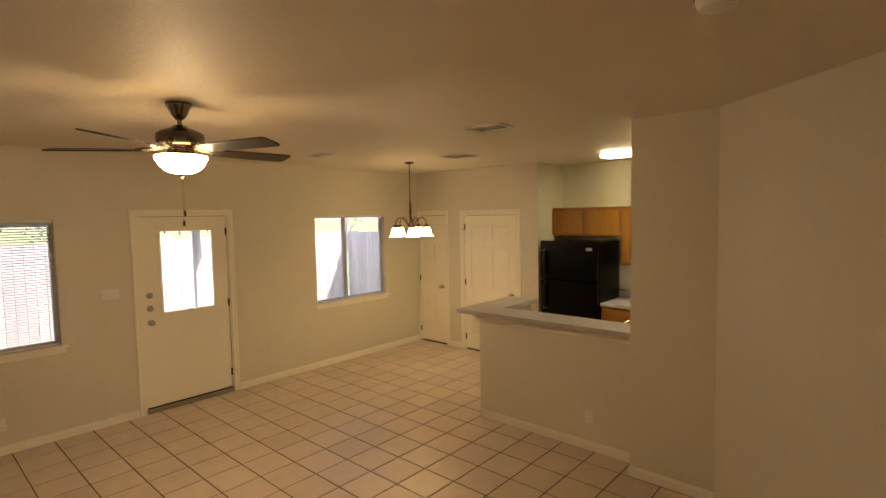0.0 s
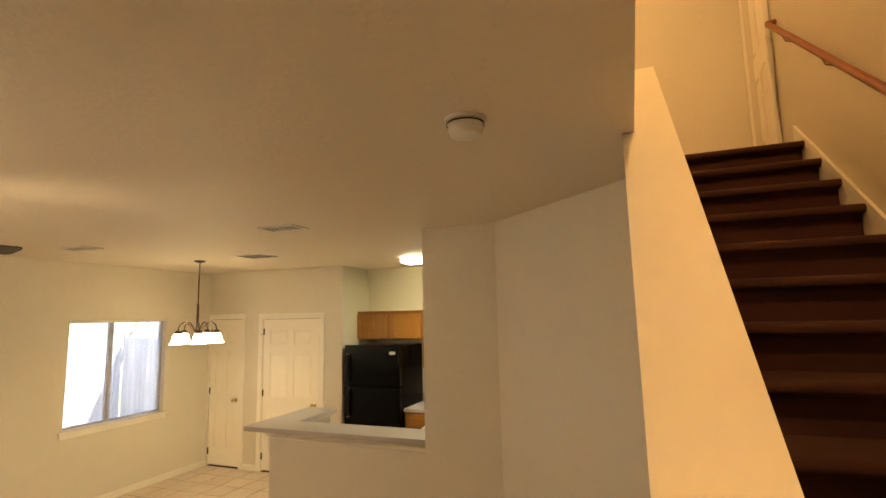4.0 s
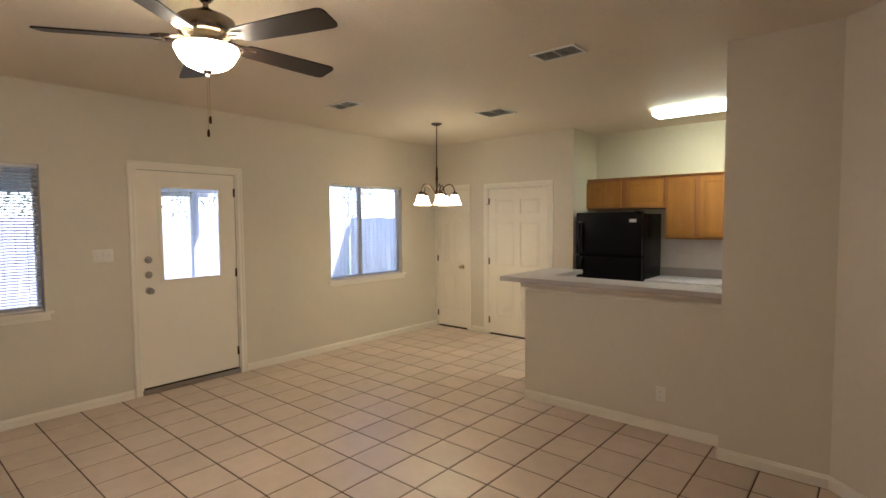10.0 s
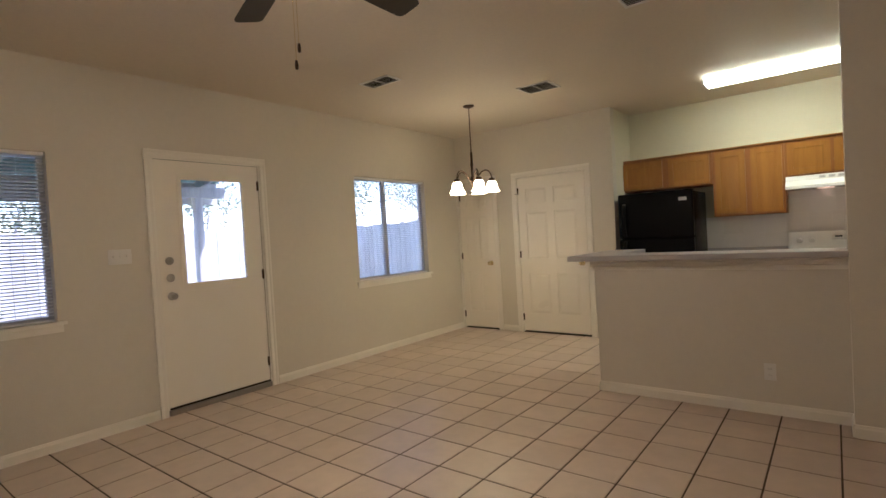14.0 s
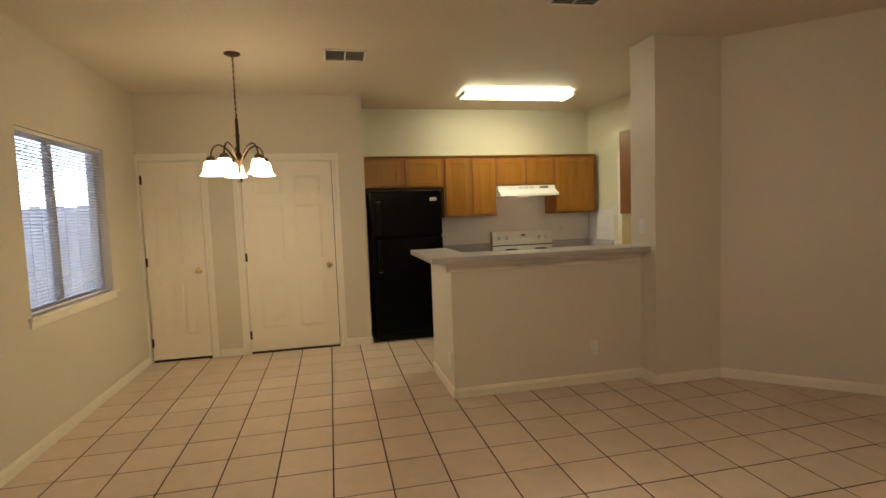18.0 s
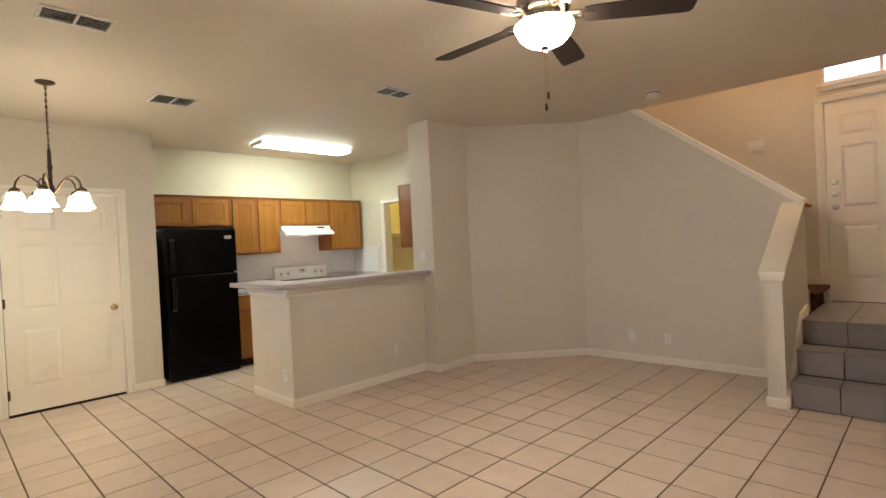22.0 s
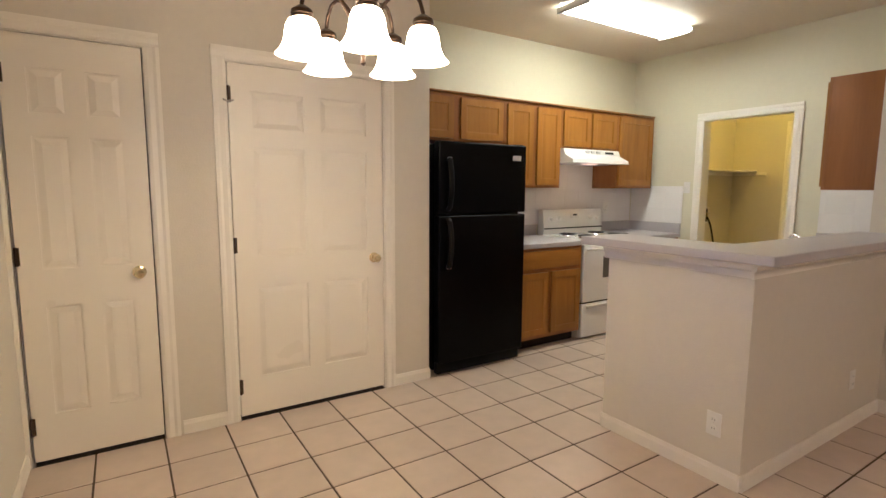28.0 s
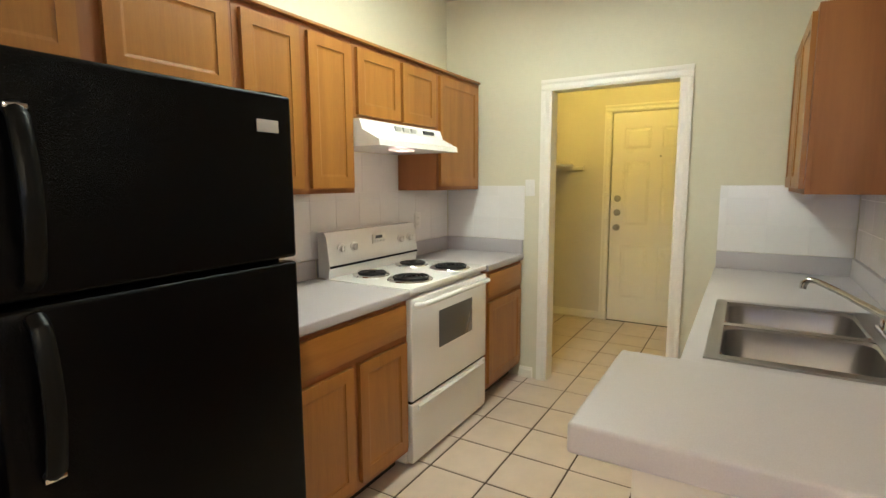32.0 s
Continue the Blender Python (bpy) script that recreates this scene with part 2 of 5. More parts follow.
def lathe(profile, steps=24, bm=None, at=(0, 0, 0)):
    """Turns (radius, height) pairs about the upright axis."""
    bm = bm or bmesh.new()
    rings = []
    for r, z in profile:
        if r < 1e-5:
            rings.append([bm.verts.new((at[0], at[1], at[2] + z))])
        else:
            rings.append([bm.verts.new((at[0] + r * math.cos(2 * math.pi * i / steps), at[1] + r * math.sin(2 * math.pi * i / steps), at[2] + z)) for i in range(steps)])
    for a, b in zip(rings, rings[1:]):
        for i in range(steps):
            j = (i + 1) % steps
            f = [a[0]] if len(a) == 1 else [a[i], a[j]]
            f += [b[0]] if len(b) == 1 else [b[j], b[i]]
            if len(f) > 2:
                bm.faces.new(f)
    bmesh.ops.recalc_face_normals(bm, faces=bm.faces)
    return bm


def tube(points, radius, steps=10, bm=None):
    """A round bar along a line of points; radius may be a list, one for each point."""
    bm = bm or bmesh.new()
    pts = [Vector(p) for p in points]
    rad = radius if isinstance(radius, (list, tuple)) else [radius] * len(pts)
    rings, side = [], None
    for i, p in enumerate(pts):
        way = (pts[min(i + 1, len(pts) - 1)] - pts[max(i - 1, 0)]).normalized()
        ref = side if side else (Vector((0, 0, 1)) if abs(way.z) < 0.9 else Vector((1, 0, 0)))
        u = (ref - way * ref.dot(way)).normalized()
        v = way.cross(u)
        side = u
        rings.append([bm.verts.new(p + rad[i] * (u * math.cos(2 * math.pi * k / steps) + v * math.sin(2 * math.pi * k / steps))) for k in range(steps)])
    for a, b in zip(rings, rings[1:]):
        for k in range(steps):
            bm.faces.new((a[k], a[(k + 1) % steps], b[(k + 1) % steps], b[k]))
    bm.faces.new(rings[0][::-1])
    bm.faces.new(rings[-1])
    return bm


def to_mesh(name, bm, mat, smooth=False):
    me = bpy.data.meshes.new(name)
    bm.to_mesh(me)
    bm.free()
    me.materials.append(mat)
    if smooth:
        me.polygons.foreach_set("use_smooth", [True] * len(me.polygons))
        me.set_sharp_from_angle(angle=radians(40))
    return me


def base_of(ob):
    p = Vector((0, 0, 0))
    while ob:
        p = p + ob.location
        ob = ob.parent
    return p


def part(name, bm, mat, parent, label="", smooth=True, local=False):
    """Links a bmesh, drawn in the world's metres, as one mesh under a thing or a part."""
    if not local:
        bmesh.ops.translate(bm, verts=bm.verts, vec=-base_of(parent))
    ob = new(name, to_mesh(name, bm, mat, smooth))
    ob.parent = parent
    return tagged(ob, label) if label else ob


def thing(name, place, label, category, group="", kind=""):
    ob = new(name)
    ob.empty_display_size = 0.1
    ob.location = place
    return tagged(ob, label, category, group, kind)


def setting(name, bm, mat, label, category="", smooth=False):
    return tagged(new(name, to_mesh(name, bm, mat, smooth)), label, category or name.split("_")[0], kind="structure")


def cells(xs, ys, zs, filled):
    """A solid out of the cells of a grid, with its outer faces alone."""
    bm = bmesh.new()
    vs = {}

    def vert(i, j, k):
        if (i, j, k) not in vs:
            vs[i, j, k] = bm.verts.new((xs[i], ys[j], zs[k]))
        return vs[i, j, k]
    nx, ny, nz = len(xs) - 1, len(ys) - 1, len(zs) - 1

    def full(i, j, k):
        return 0 <= i < nx and 0 <= j < ny and 0 <= k < nz and filled((xs[i] + xs[i + 1]) / 2, (ys[j] + ys[j + 1]) / 2, (zs[k] + zs[k + 1]) / 2)
    for i in range(nx):
        for j in range(ny):
            for k in range(nz):
                if not full(i, j, k):
                    continue
                for (di, dj, dk), c in (((-1, 0, 0), ((0, 0, 0), (0, 0, 1), (0, 1, 1), (0, 1, 0))), ((1, 0, 0), ((1, 0, 0), (1, 1, 0), (1, 1, 1), (1, 0, 1))),
                                        ((0, -1, 0), ((0, 0, 0), (1, 0, 0), (1, 0, 1), (0, 0, 1))), ((0, 1, 0), ((0, 1, 0), (0, 1, 1), (1, 1, 1), (1, 1, 0))),
                                        ((0, 0, -1), ((0, 0, 0), (0, 1, 0), (1, 1, 0), (1, 0, 0))), ((0, 0, 1), ((0, 0, 1), (1, 0, 1), (1, 1, 1), (0, 1, 1)))):
                    if not full(i + di, j + dj, k + dk):
                        bm.faces.new([vert(i + a, j + b, k + d) for a, b, d in c])
    return bm


def wall(name, x, y, z, openings, label, mat=None):
    """A wall that fills x, y, z (pairs) but for its openings (x, y, z pairs, or None for right through)."""
    full = [(o[0] or (x[0] - 1, x[1] + 1), o[1] or (y[0] - 1, y[1] + 1), o[2]) for o in openings]
    cut = [sorted({*r, *(v for o in full for v in o[i] if r[0] < v < r[1])}) for i, r in enumerate((x, y, z))]
    bm = cells(*cut, lambda a, b, c: not any(o[0][0] < a < o[0][1] and o[1][0] < b < o[1][1] and o[2][0] < c < o[2][1] for o in full))
    return setting(name, bm, mat or PAINT, label, "wall")

# ---- plan, in metres ----
XB = -5.78            # inner face of the back wall, with the patio door and both windows
YD = 6.19             # face of the wall with the two closet doors
XF = -3.512           # edge where that wall turns into the fridge recess
YK = 6.88             # kitchen's rear wall
XE = -0.44            # kitchen's end wall, with the utility doorway
YP = 4.255             # living-room face of the half wall
XP = -3.03            # end face of the half wall
XC = -1.415           # end face of the tall wall stub
YC = 4.05             # its living-room face
CH = 2.738            # ceiling height
XS = 0.205            # living-room face of the stair wall
XR = 1.23             # stairwell's far wall, with the front door
YS = -1.2             # wall behind the walk
LAND = 0.605          # entry landing
SLOPE = 0.765
W1 = ((0.09, 1.355), (0.895, 2.08))
W2 = ((4.205, 5.45), (0.872, 2.08))
BD = (2.06, 2.985)
STEP = 0.045         # height of the patio door's threshold

# ---- floors ----
GX, GY, PITCH = -5.5045, 0.319, 0.3093
setting("floor", solid([((-5.9, -1.35, -0.2), (0.0, 7.0, -0.003)), ((0.0, 1.1, -0.2), (1.75, 7.0, -0.003))]), GROUT, "dark brown grout bed under the floor tiles", "floor")
# ---- walls ----
wall("wall_west", (XB - 0.14, XB), (YS - 0.12, YK + 0.12), (-0.1, CH + 0.3),
     [(None, W1[0], W1[1]), (None, W2[0], W2[1]), (None, (BD[0] - 0.025, BD[1] + 0.025), (-0.05, 2.07 + STEP))], "cream painted exterior wall with windows and patio door")
wall("wall_closets", (XB, XF), (YD, YD + 0.12), (-0.1, CH + 0.3), [((-5.755, -5.165), None, (-0.2, 2.06)), ((-4.81, -3.843), None, (-0.2, 2.06))], "cream painted wall with two closet doors")
wall("wall_recess", (XF - 0.12, XF), (YD + 0.12, YK), (-0.1, CH + 0.3), [], "cream painted wall beside the refrigerator, tinted as by kitchen light", LIGHTTINTED)
wall("wall_kitchen", (XB, 1.62), (YK, YK + 0.12), (-0.1, CH + 0.3), [], "cream painted kitchen rear wall, tinted as by kitchen light", LIGHTTINTED)
wall("wall_utility", (XE, XE + 0.12), (4.38, YK), (-0.1, CH + 0.3), [(None, (5.265, 6.07), (-0.2, 2.042))], "cream painted kitchen end wall with cased opening, kitchen light tint", LIGHTTINTED)
wall("wall_stub", (XC, XE + 0.12), (YC, 4.38), (-0.1, CH + 0.3), [], "cream painted tall wall stub at the bar's end")
setting("wall_angled", prism([(-0.82, YC), (-0.82, YC + 0.12), (0.265, 3.28), (0.265, 3.18), (0.158, 3.14)], "z", -0.1, CH + 0.3), PAINT, "cream painted angled wall", "wall")
wall("wall_half", (XP, XC), (YP, YP + 0.12), (-0.1, 1.066), [], "cream painted half wall below the breakfast bar")
wall("wall_half_end", (XP, XP + 0.12), (YP + 0.12, 5.03), (-0.1, 1.066), [], "cream painted end of the half wall")
wall("wall_south", (XB - 0.14, XR + 0.12), (YS - 0.12, YS), (-0.1, 5.5), [], "cream painted wall at the living room's rear")
wall("wall_east", (XR, XR + 0.12), (YS, 6.3), (-0.1, 5.5), [(None, (0.03, 0.965), (LAND, LAND + 2.045)), (None, (0.02, 0.975), (2.83, 3.14)), (None, (4.45, 7.0), (-1.0, 2.985))], "tan painted stairwell wall with the front door")
wall("wall_utility_far", (1.45, 1.57), (4.2, YK), (-0.1, CH + 0.3), [(None, (5.235, 6.075), (-0.05, 2.11))], "yellow-lit utility room wall with a door")
wall("wall_utility_side", (XE + 0.12, 1.45), (4.9, 5.02), (-0.1, CH + 0.3), [], "utility room side wall")
wall("wall_utility_back", (XE + 0.12, 1.45), (6.76, YK), (-0.1, CH + 0.3), [], "utility room side wall with a shelf")
# the stairwell stands a little askew to the rest of the plan
SKEW = -0.024


def skewed(ob, slant=SKEW, pivot=1.0):
    for o in (ob, *ob.children_recursive):
        if o.data:
            p = base_of(o)
            for v in o.data.vertices:
                v.co.x += slant * (v.co.y + p.y - pivot)
    return ob


skewed(bpy.data.objects["wall_east"])
# stair wall: its top edge follows the stairs, with the upper storey's wall above the ceiling left open
def cap_z(y):
    return 2.71 + SLOPE * (y - 2.40)


skewed(setting("wall_stair", prism([(1.01, -0.1), (3.3, -0.1), (4.6, 3.0), (4.6, 3.03), (3.265, 3.03), (3.265, cap_z(3.265) - 0.025), (1.01, cap_z(1.01) - 0.025)], "x", XS - 0.034, XS + 0.101), PAINT, "cream painted sloping stair wall", "wall"), -0.016, 2.4)
def knee_z(x):
    return 1.045 + 0.605 * (x + 0.70)


setting("wall_knee", prism([(-0.70, -0.1), (XS + 0.024, -0.1), (XS + 0.024, knee_z(XS + 0.024)), (-0.70, knee_z(-0.70))], "y", 1.01, 1.135), PAINT, "white painted sloping knee wall beside the entry steps", "wall")
# ---- ceilings ----
def free_edge(y):
    return 0.190 - 0.016 * (y - 2.4)


setting("ceiling", prism([(XB, YS), (free_edge(YS), YS), (free_edge(4.4), 4.4), (1.45, 4.4), (1.45, YK), (XB, YK)], "z", CH, CH + 0.28), CEIL, "textured tan-lit living room and kitchen ceiling", "ceiling")
setting("ceiling_upper", solid([((-1.3, YS, 5.4), (XR, 6.3, 5.5))]), CEIL, "textured stairwell ceiling", "ceiling")
wall("wall_upper_north", (-1.3, XR), (5.16, 5.26), (3.047, 5.4), [], "tan painted upstairs hall wall")
wall("wall_upper_west", (-1.3, -1.2), (YS, 5.16), (CH + 0.28, 5.4), [], "tan painted upstairs hall wall")
setting("floor_upper", solid([((XS + 0.13, 3.99, CH + 0.281), (XR, 5.2, 3.047)), ((-1.2, YS, CH + 0.281), (XS - 0.08, 5.2, 3.047))]), CARPET, "brown carpet of the upstairs hall", "floor")
# ---- entry landing and steps ----
ST = (-0.64, -0.38, -0.12)
RISE = LAND / 3
setting("landing", solid([((ST[2] + 0.014, YS, -0.1), (XR, 1.0, LAND - 0.010)), ((ST[1] + 0.014, YS, -0.1), (ST[2] + 0.014, 1.0, 2 * RISE - 0.010)), ((ST[0] + 0.014, YS, -0.1), (ST[1] + 0.014, 1.0, RISE - 0.010))]),
        GROUT, "dark grout bed of the tiled entry steps", "landing")
# ---- carpeted stairs ----
RUN, UP = 0.228, 0.1745
SX = (XS + 0.137, XR - 0.018)


def stair_step(n):
    y, z = 1.004 + RUN * n, LAND + UP * (n + 1)
    r = 0.022
    nose = [(y - 0.02 - 0.0, z - 0.05)] + [(y - 0.01 + 0.005 - r + r * math.cos(a), z - r + r * math.sin(a)) for a in [math.pi * 1.25 - math.pi * 0.75 * i / 6 for i in range(7)]]
    outline = [(y + 0.012, z - UP), (y + 0.012, z - 0.052)] + nose[1:] + [(y + RUN + 0.012, z), (y + RUN + 0.012, z - UP)]
    return prism(outline, "x", *SX)
stairs = thing("staircase", (0.78, 1.0, LAND), "dark brown carpeted straight staircase rising from the entry landing", "staircase", kind="structure")
for n in range(14):
    part("step", stair_step(n), CARPET, stairs)
part("under_stair", prism([(1.012, LAND - 0.3), (1.012, LAND), (1.0 + RUN * 13.9, LAND + UP * 13.1), (1.0 + RUN * 13.9, LAND + UP * 11)], "x", SX[0] + 0.002, SX[1] - 0.002), CARPET, stairs)
skewed(stairs)


# ---- doors and windows ----
def panel_field(bm, x0, x1, z0, z1, y):
    """A raised field with sloping edges, proud of the panel's ground at y."""
    m = 0.028
    o = [(x0, z0), (x1, z0), (x1, z1), (x0, z1)]
    i = [(x0 + m, z0 + m), (x1 - m, z0 + m), (x1 - m, z1 - m), (x0 + m, z1 - m)]
    vo = [bm.verts.new((a, y, b)) for a, b in o]
    vi = [bm.verts.new((a, y - 0.007, b)) for a, b in i]
    bm.faces.new(vi)
    for k in range(4):
        bm.faces.new((vo[k], vo[(k + 1) % 4], vi[(k + 1) % 4], vi[k]))


ROWS_OF_PANELS = ((0.23, 0.77), (0.95, 1.575), (1.675, 1.885))


def panel_leaf(parent, w, h, mat, name="leaf"):
    """A six-panel door leaf; its face looks along -y, its hinge side starts at x = 0."""
    st = 0.115 if w > 0.7 else 0.095
    cols = ((st, w / 2 - st * 0.42), (w / 2 + st * 0.42, w - st))
    k = h / 2.03
    rows = [(a * k, b * k) for a, b in ROWS_OF_PANELS]
    bm = cells([0, cols[0][0], cols[0][1], cols[1][0], cols[1][1], w], [0, 0.009, 0.036], [0, *[v for r in rows for v in r], h],
               lambda x, y, z: y > 0.009 or not (any(a < x < b for a, b in cols) and any(a < z < b for a, b in rows)))
    leaf = part(name, bm, mat, parent, smooth=False, local=True)
    for a, b in cols:
        for c, d in rows:
            pb = bmesh.new()
            panel_field(pb, a + 0.010, b - 0.010, c + 0.010, d - 0.010, 0.0085)
            part("panel", pb, mat, leaf, smooth=False, local=True)
    return leaf


def knob(parent, x, z, mat, r=0.027, deadbolt=False, label=""):
    bm = lathe([(0.0, 0.0), (0.033, 0.0), (0.033, 0.006), (0.026, 0.010), (0.011, 0.014), (0.011, 0.034)] +
               ([(r * 0.8, 0.038), (r, 0.048), (r, 0.058), (r * 0.75, 0.068), (0.0, 0.071)] if not deadbolt else [(0.020, 0.018), (0.020, 0.030), (0.0, 0.031)]), 20)
    bmesh.ops.rotate(bm, verts=bm.verts, cent=(0, 0, 0), matrix=Matrix.Rotation(radians(90), 3, "X"))
    bmesh.ops.translate(bm, verts=bm.verts, vec=(x, 0, z))
    return part("deadbolt" if deadbolt else "door_knob", bm, mat, parent, label, local=True)


def hinges(parent, x, h, n=3):
    for k in range(n):
        z = 0.18 + (h - 0.36) * k / (n - 1)
        bm = tube([(x, -0.004, z - 0.045), (x, -0.004, z + 0.045)], 0.0065, 8)
        box(bm, (x - 0.014, -0.0015, z - 0.043), (x + 0.014, 0.0, z + 0.043))
        part("hinge", bm, BRONZE, parent, "dark metal hinge", local=True)


def casing(parent, x0, x1, h, z0=0.0, width=0.068, depth=0.016, face=0.0, floor_gap=0.0):
    """Moulded trim round an opening from x0 to x1; its back lies on the wall's face at y = face."""
    def profile(a, s):
        return [(a, face), (a, face - depth * 0.55), (a + s * width * 0.2, face - depth * 0.8), (a + s * width * 0.55, face - depth * 0.7),
                (a + s * width * 0.75, face - depth), (a + s * width, face - depth), (a + s * width, face)]
    for a, s in ((x0, -1), (x1, 1)):
        part("casing", prism(profile(a, s), "z", z0 + floor_gap, h), TRIM, parent, local=True, smooth=False)
    head = [(v, u - 0.0) for u, v in profile(h, 1)]
    part("casing", prism(head, "x", x0 - width, x1 + width), TRIM, parent, local=True, smooth=False)


def jamb(parent, x0, x1, h, y0, y1, t=0.02):
    part("jamb", solid([((x0 - t, y0, 0), (x0, y1, h)), ((x1, y0, 0), (x1 + t, y1, h)), ((x0 - t, y0, h), (x1 + t, y1, h + t))]), TRIM, parent, local=True, smooth=False)
    # stops coloured near black, as the shade in the gap round the leaf
    part("stop", solid([((x0, y0 + 0.045, 0), (x0 + 0.012, y0 + 0.075, h)), ((x1 - 0.012, y0 + 0.045, 0), (x1, y0 + 0.075, h)), ((x0, y0 + 0.045, h - 0.012), (x1, y0 + 0.075, h))]), SHADOWGAP, parent, local=True, smooth=False)


def closet_door(name, m, w, h, label, lead=0.004, gap=0.022):
    d = tagged(new(name), label, "door", kind="structure")
    d.empty_display_size = 0.1
    leaf = panel_leaf(d, w, h, DOORPAINT)
    leaf.location = (0, lead, gap)
    casing(d, -0.012, w + 0.012, h + gap + 0.010)
    jamb(d, -0.006, w + 0.006, h + gap + 0.004, 0.0, 0.11)
    # dark strip painted in for the shade under the leaf
    part("threshold", solid([((0, 0.001, -0.002), (w, 0.11, 0.006))]), SHADOWGAP, d, local=True)
    d.matrix_world = m
    return d, leaf


d1, leaf = closet_door("door_1", pose(-5.748, YD, 0), 0.555, 2.03, "narrow white six-panel closet door with a brass knob")
knob(leaf, 0.487, 0.905, BRASS, label="polished brass door knob")
hinges(leaf, 0.0, 2.03)
d2, leaf = closet_door("door_2", pose(-4.792, YD, 0), 0.925, 2.02, "wide white six-panel door with a brass knob")
knob(leaf, 0.857, 0.89, BRASS, label="polished brass door knob")
hinges(leaf, 0.0, 2.03)
part("pin_stop", tube([(-0.03, -0.03, 1.815), (0.0, -0.008, 1.81), (0.022, -0.032, 1.815)], 0.005, 8), NICKEL, leaf, "small metal hinge-pin stop", local=True)
d3, leaf = closet_door("door_3", pose(1.45, 6.07, 0, 0, 0, -90), 0.83, 2.09, "white six-panel utility door with satin locks, under yellow light", gap=0.008)
for z, dead in ((0.96, False), (1.11, True), (1.25, True)):
    knob(leaf, 0.065, z, NICKEL, deadbolt=dead, label="satin nickel lock")
part("peephole", lathe([(0.0, 0.0), (0.009, 0.0), (0.009, 0.003), (0.0, 0.003)], 10, at=(0, 0, 0)), NICKEL, leaf, local=True).matrix_local = pose(0.45, 0, 1.66, 90)
d4, leaf = closet_door("door_4", pose(XR + 0.0, 0.955, LAND, 0, 0, -91.37), 0.915, 2.02, "white six-panel front door with satin locks, above the tiled landing", gap=0.008)
for z, dead in ((0.96, False), (1.09, True), (1.21, True)):
    knob(leaf, 0.065, z, NICKEL, deadbolt=dead, label="satin nickel lock")
d5, leaf = closet_door("door_5", pose(XR - 0.094, 5.06, 3.047, 0, 0, -91.37), 0.64, 2.03, "white upstairs door at the head of the stairs")
hinges(leaf, 0.64, 2.03)

# patio door with a large pane
door = tagged(new("door_6"), "white patio door with a large glass pane and satin locks", "door", kind="structure")
DW, DH = BD[1] - BD[0], 2.03
GLX, GLZ = (0.195, 0.765), (0.99, 1.885)
lf = part("leaf", cells([0, GLX[0], GLX[1], DW], [0.0, 0.044], [0, GLZ[0], GLZ[1], DH], lambda x, y, z: not (GLX[0] < x < GLX[1] and GLZ[0] < z < GLZ[1])), DOORPAINT, door, smooth=False, local=True)
fr = bmesh.new()
for lo, hi in (((GLX[0] - 0.022, -0.010, GLZ[0] - 0.022), (GLX[0] + 0.012, 0.0, GLZ[1] + 0.022)), ((GLX[1] - 0.012, -0.010, GLZ[0] - 0.022), (GLX[1] + 0.022, 0.0, GLZ[1] + 0.022)),
               ((GLX[0] + 0.012, -0.010, GLZ[0] - 0.022), (GLX[1] - 0.012, 0.0, GLZ[0] + 0.012)), ((GLX[0] + 0.012, -0.010, GLZ[1] - 0.012), (GLX[1] - 0.012, 0.0, GLZ[1] + 0.022))):
    box(fr, lo, hi)
part("glazing_frame", fr, DOORPAINT, lf, smooth=False, local=True)
pane = part("pane", solid([((GLX[0], 0.018, GLZ[0]), (GLX[1], 0.024, GLZ[1]))]), GLASS, lf, smooth=False, local=True)
pane.visible_shadow = False
for z, dead in ((0.91, False), (1.06, True), (1.20, True)):
    knob(lf, 0.075, z, NICKEL, deadbolt=dead, label="satin nickel lock")
hinges(lf, DW, DH)
# dark strips added to draw the shaded gap between leaf and jamb
part("weather_strip", solid([((-0.0038, 0.004, 0.0), (-0.0005, 0.04, DH)), ((DW + 0.0005, 0.004, 0.0), (DW + 0.0038, 0.04, DH)), ((-0.0038, 0.004, DH + 0.0005), (DW + 0.0038, 0.04, DH + 0.0038))]), SHADOWGAP, lf, "dark strip drawn as the shaded gap round the leaf", smooth=False, local=True)
lf.location = (0, 0.012, 0.018)
casing(door, -0.016, DW + 0.016, DH + 0.032, width=0.062, floor_gap=-STEP)
part("jamb", solid([((-0.024, 0.0, 0), (-0.004, 0.138, DH + 0.022)), ((DW + 0.004, 0.0, 0), (DW + 0.024, 0.138, DH + 0.022)), ((-0.024, 0, DH + 0.022), (DW + 0.024, 0.138, DH + 0.038))]), TRIM, door, local=True, smooth=False)
part("threshold", solid([((-0.004, -0.012, 0.002 - STEP), (DW + 0.004, 0.135, 0.004))], 0.003), NICKEL, door, "dull metal threshold", local=True)
part("sweep", solid([((0.0, 0.0, 0.005), (DW, 0.05, 0.017))]), SHADOWGAP, door, "dark rubber sweep", local=True)
door.matrix_world = pose(XB, BD[0], STEP, 0, 0, 90)


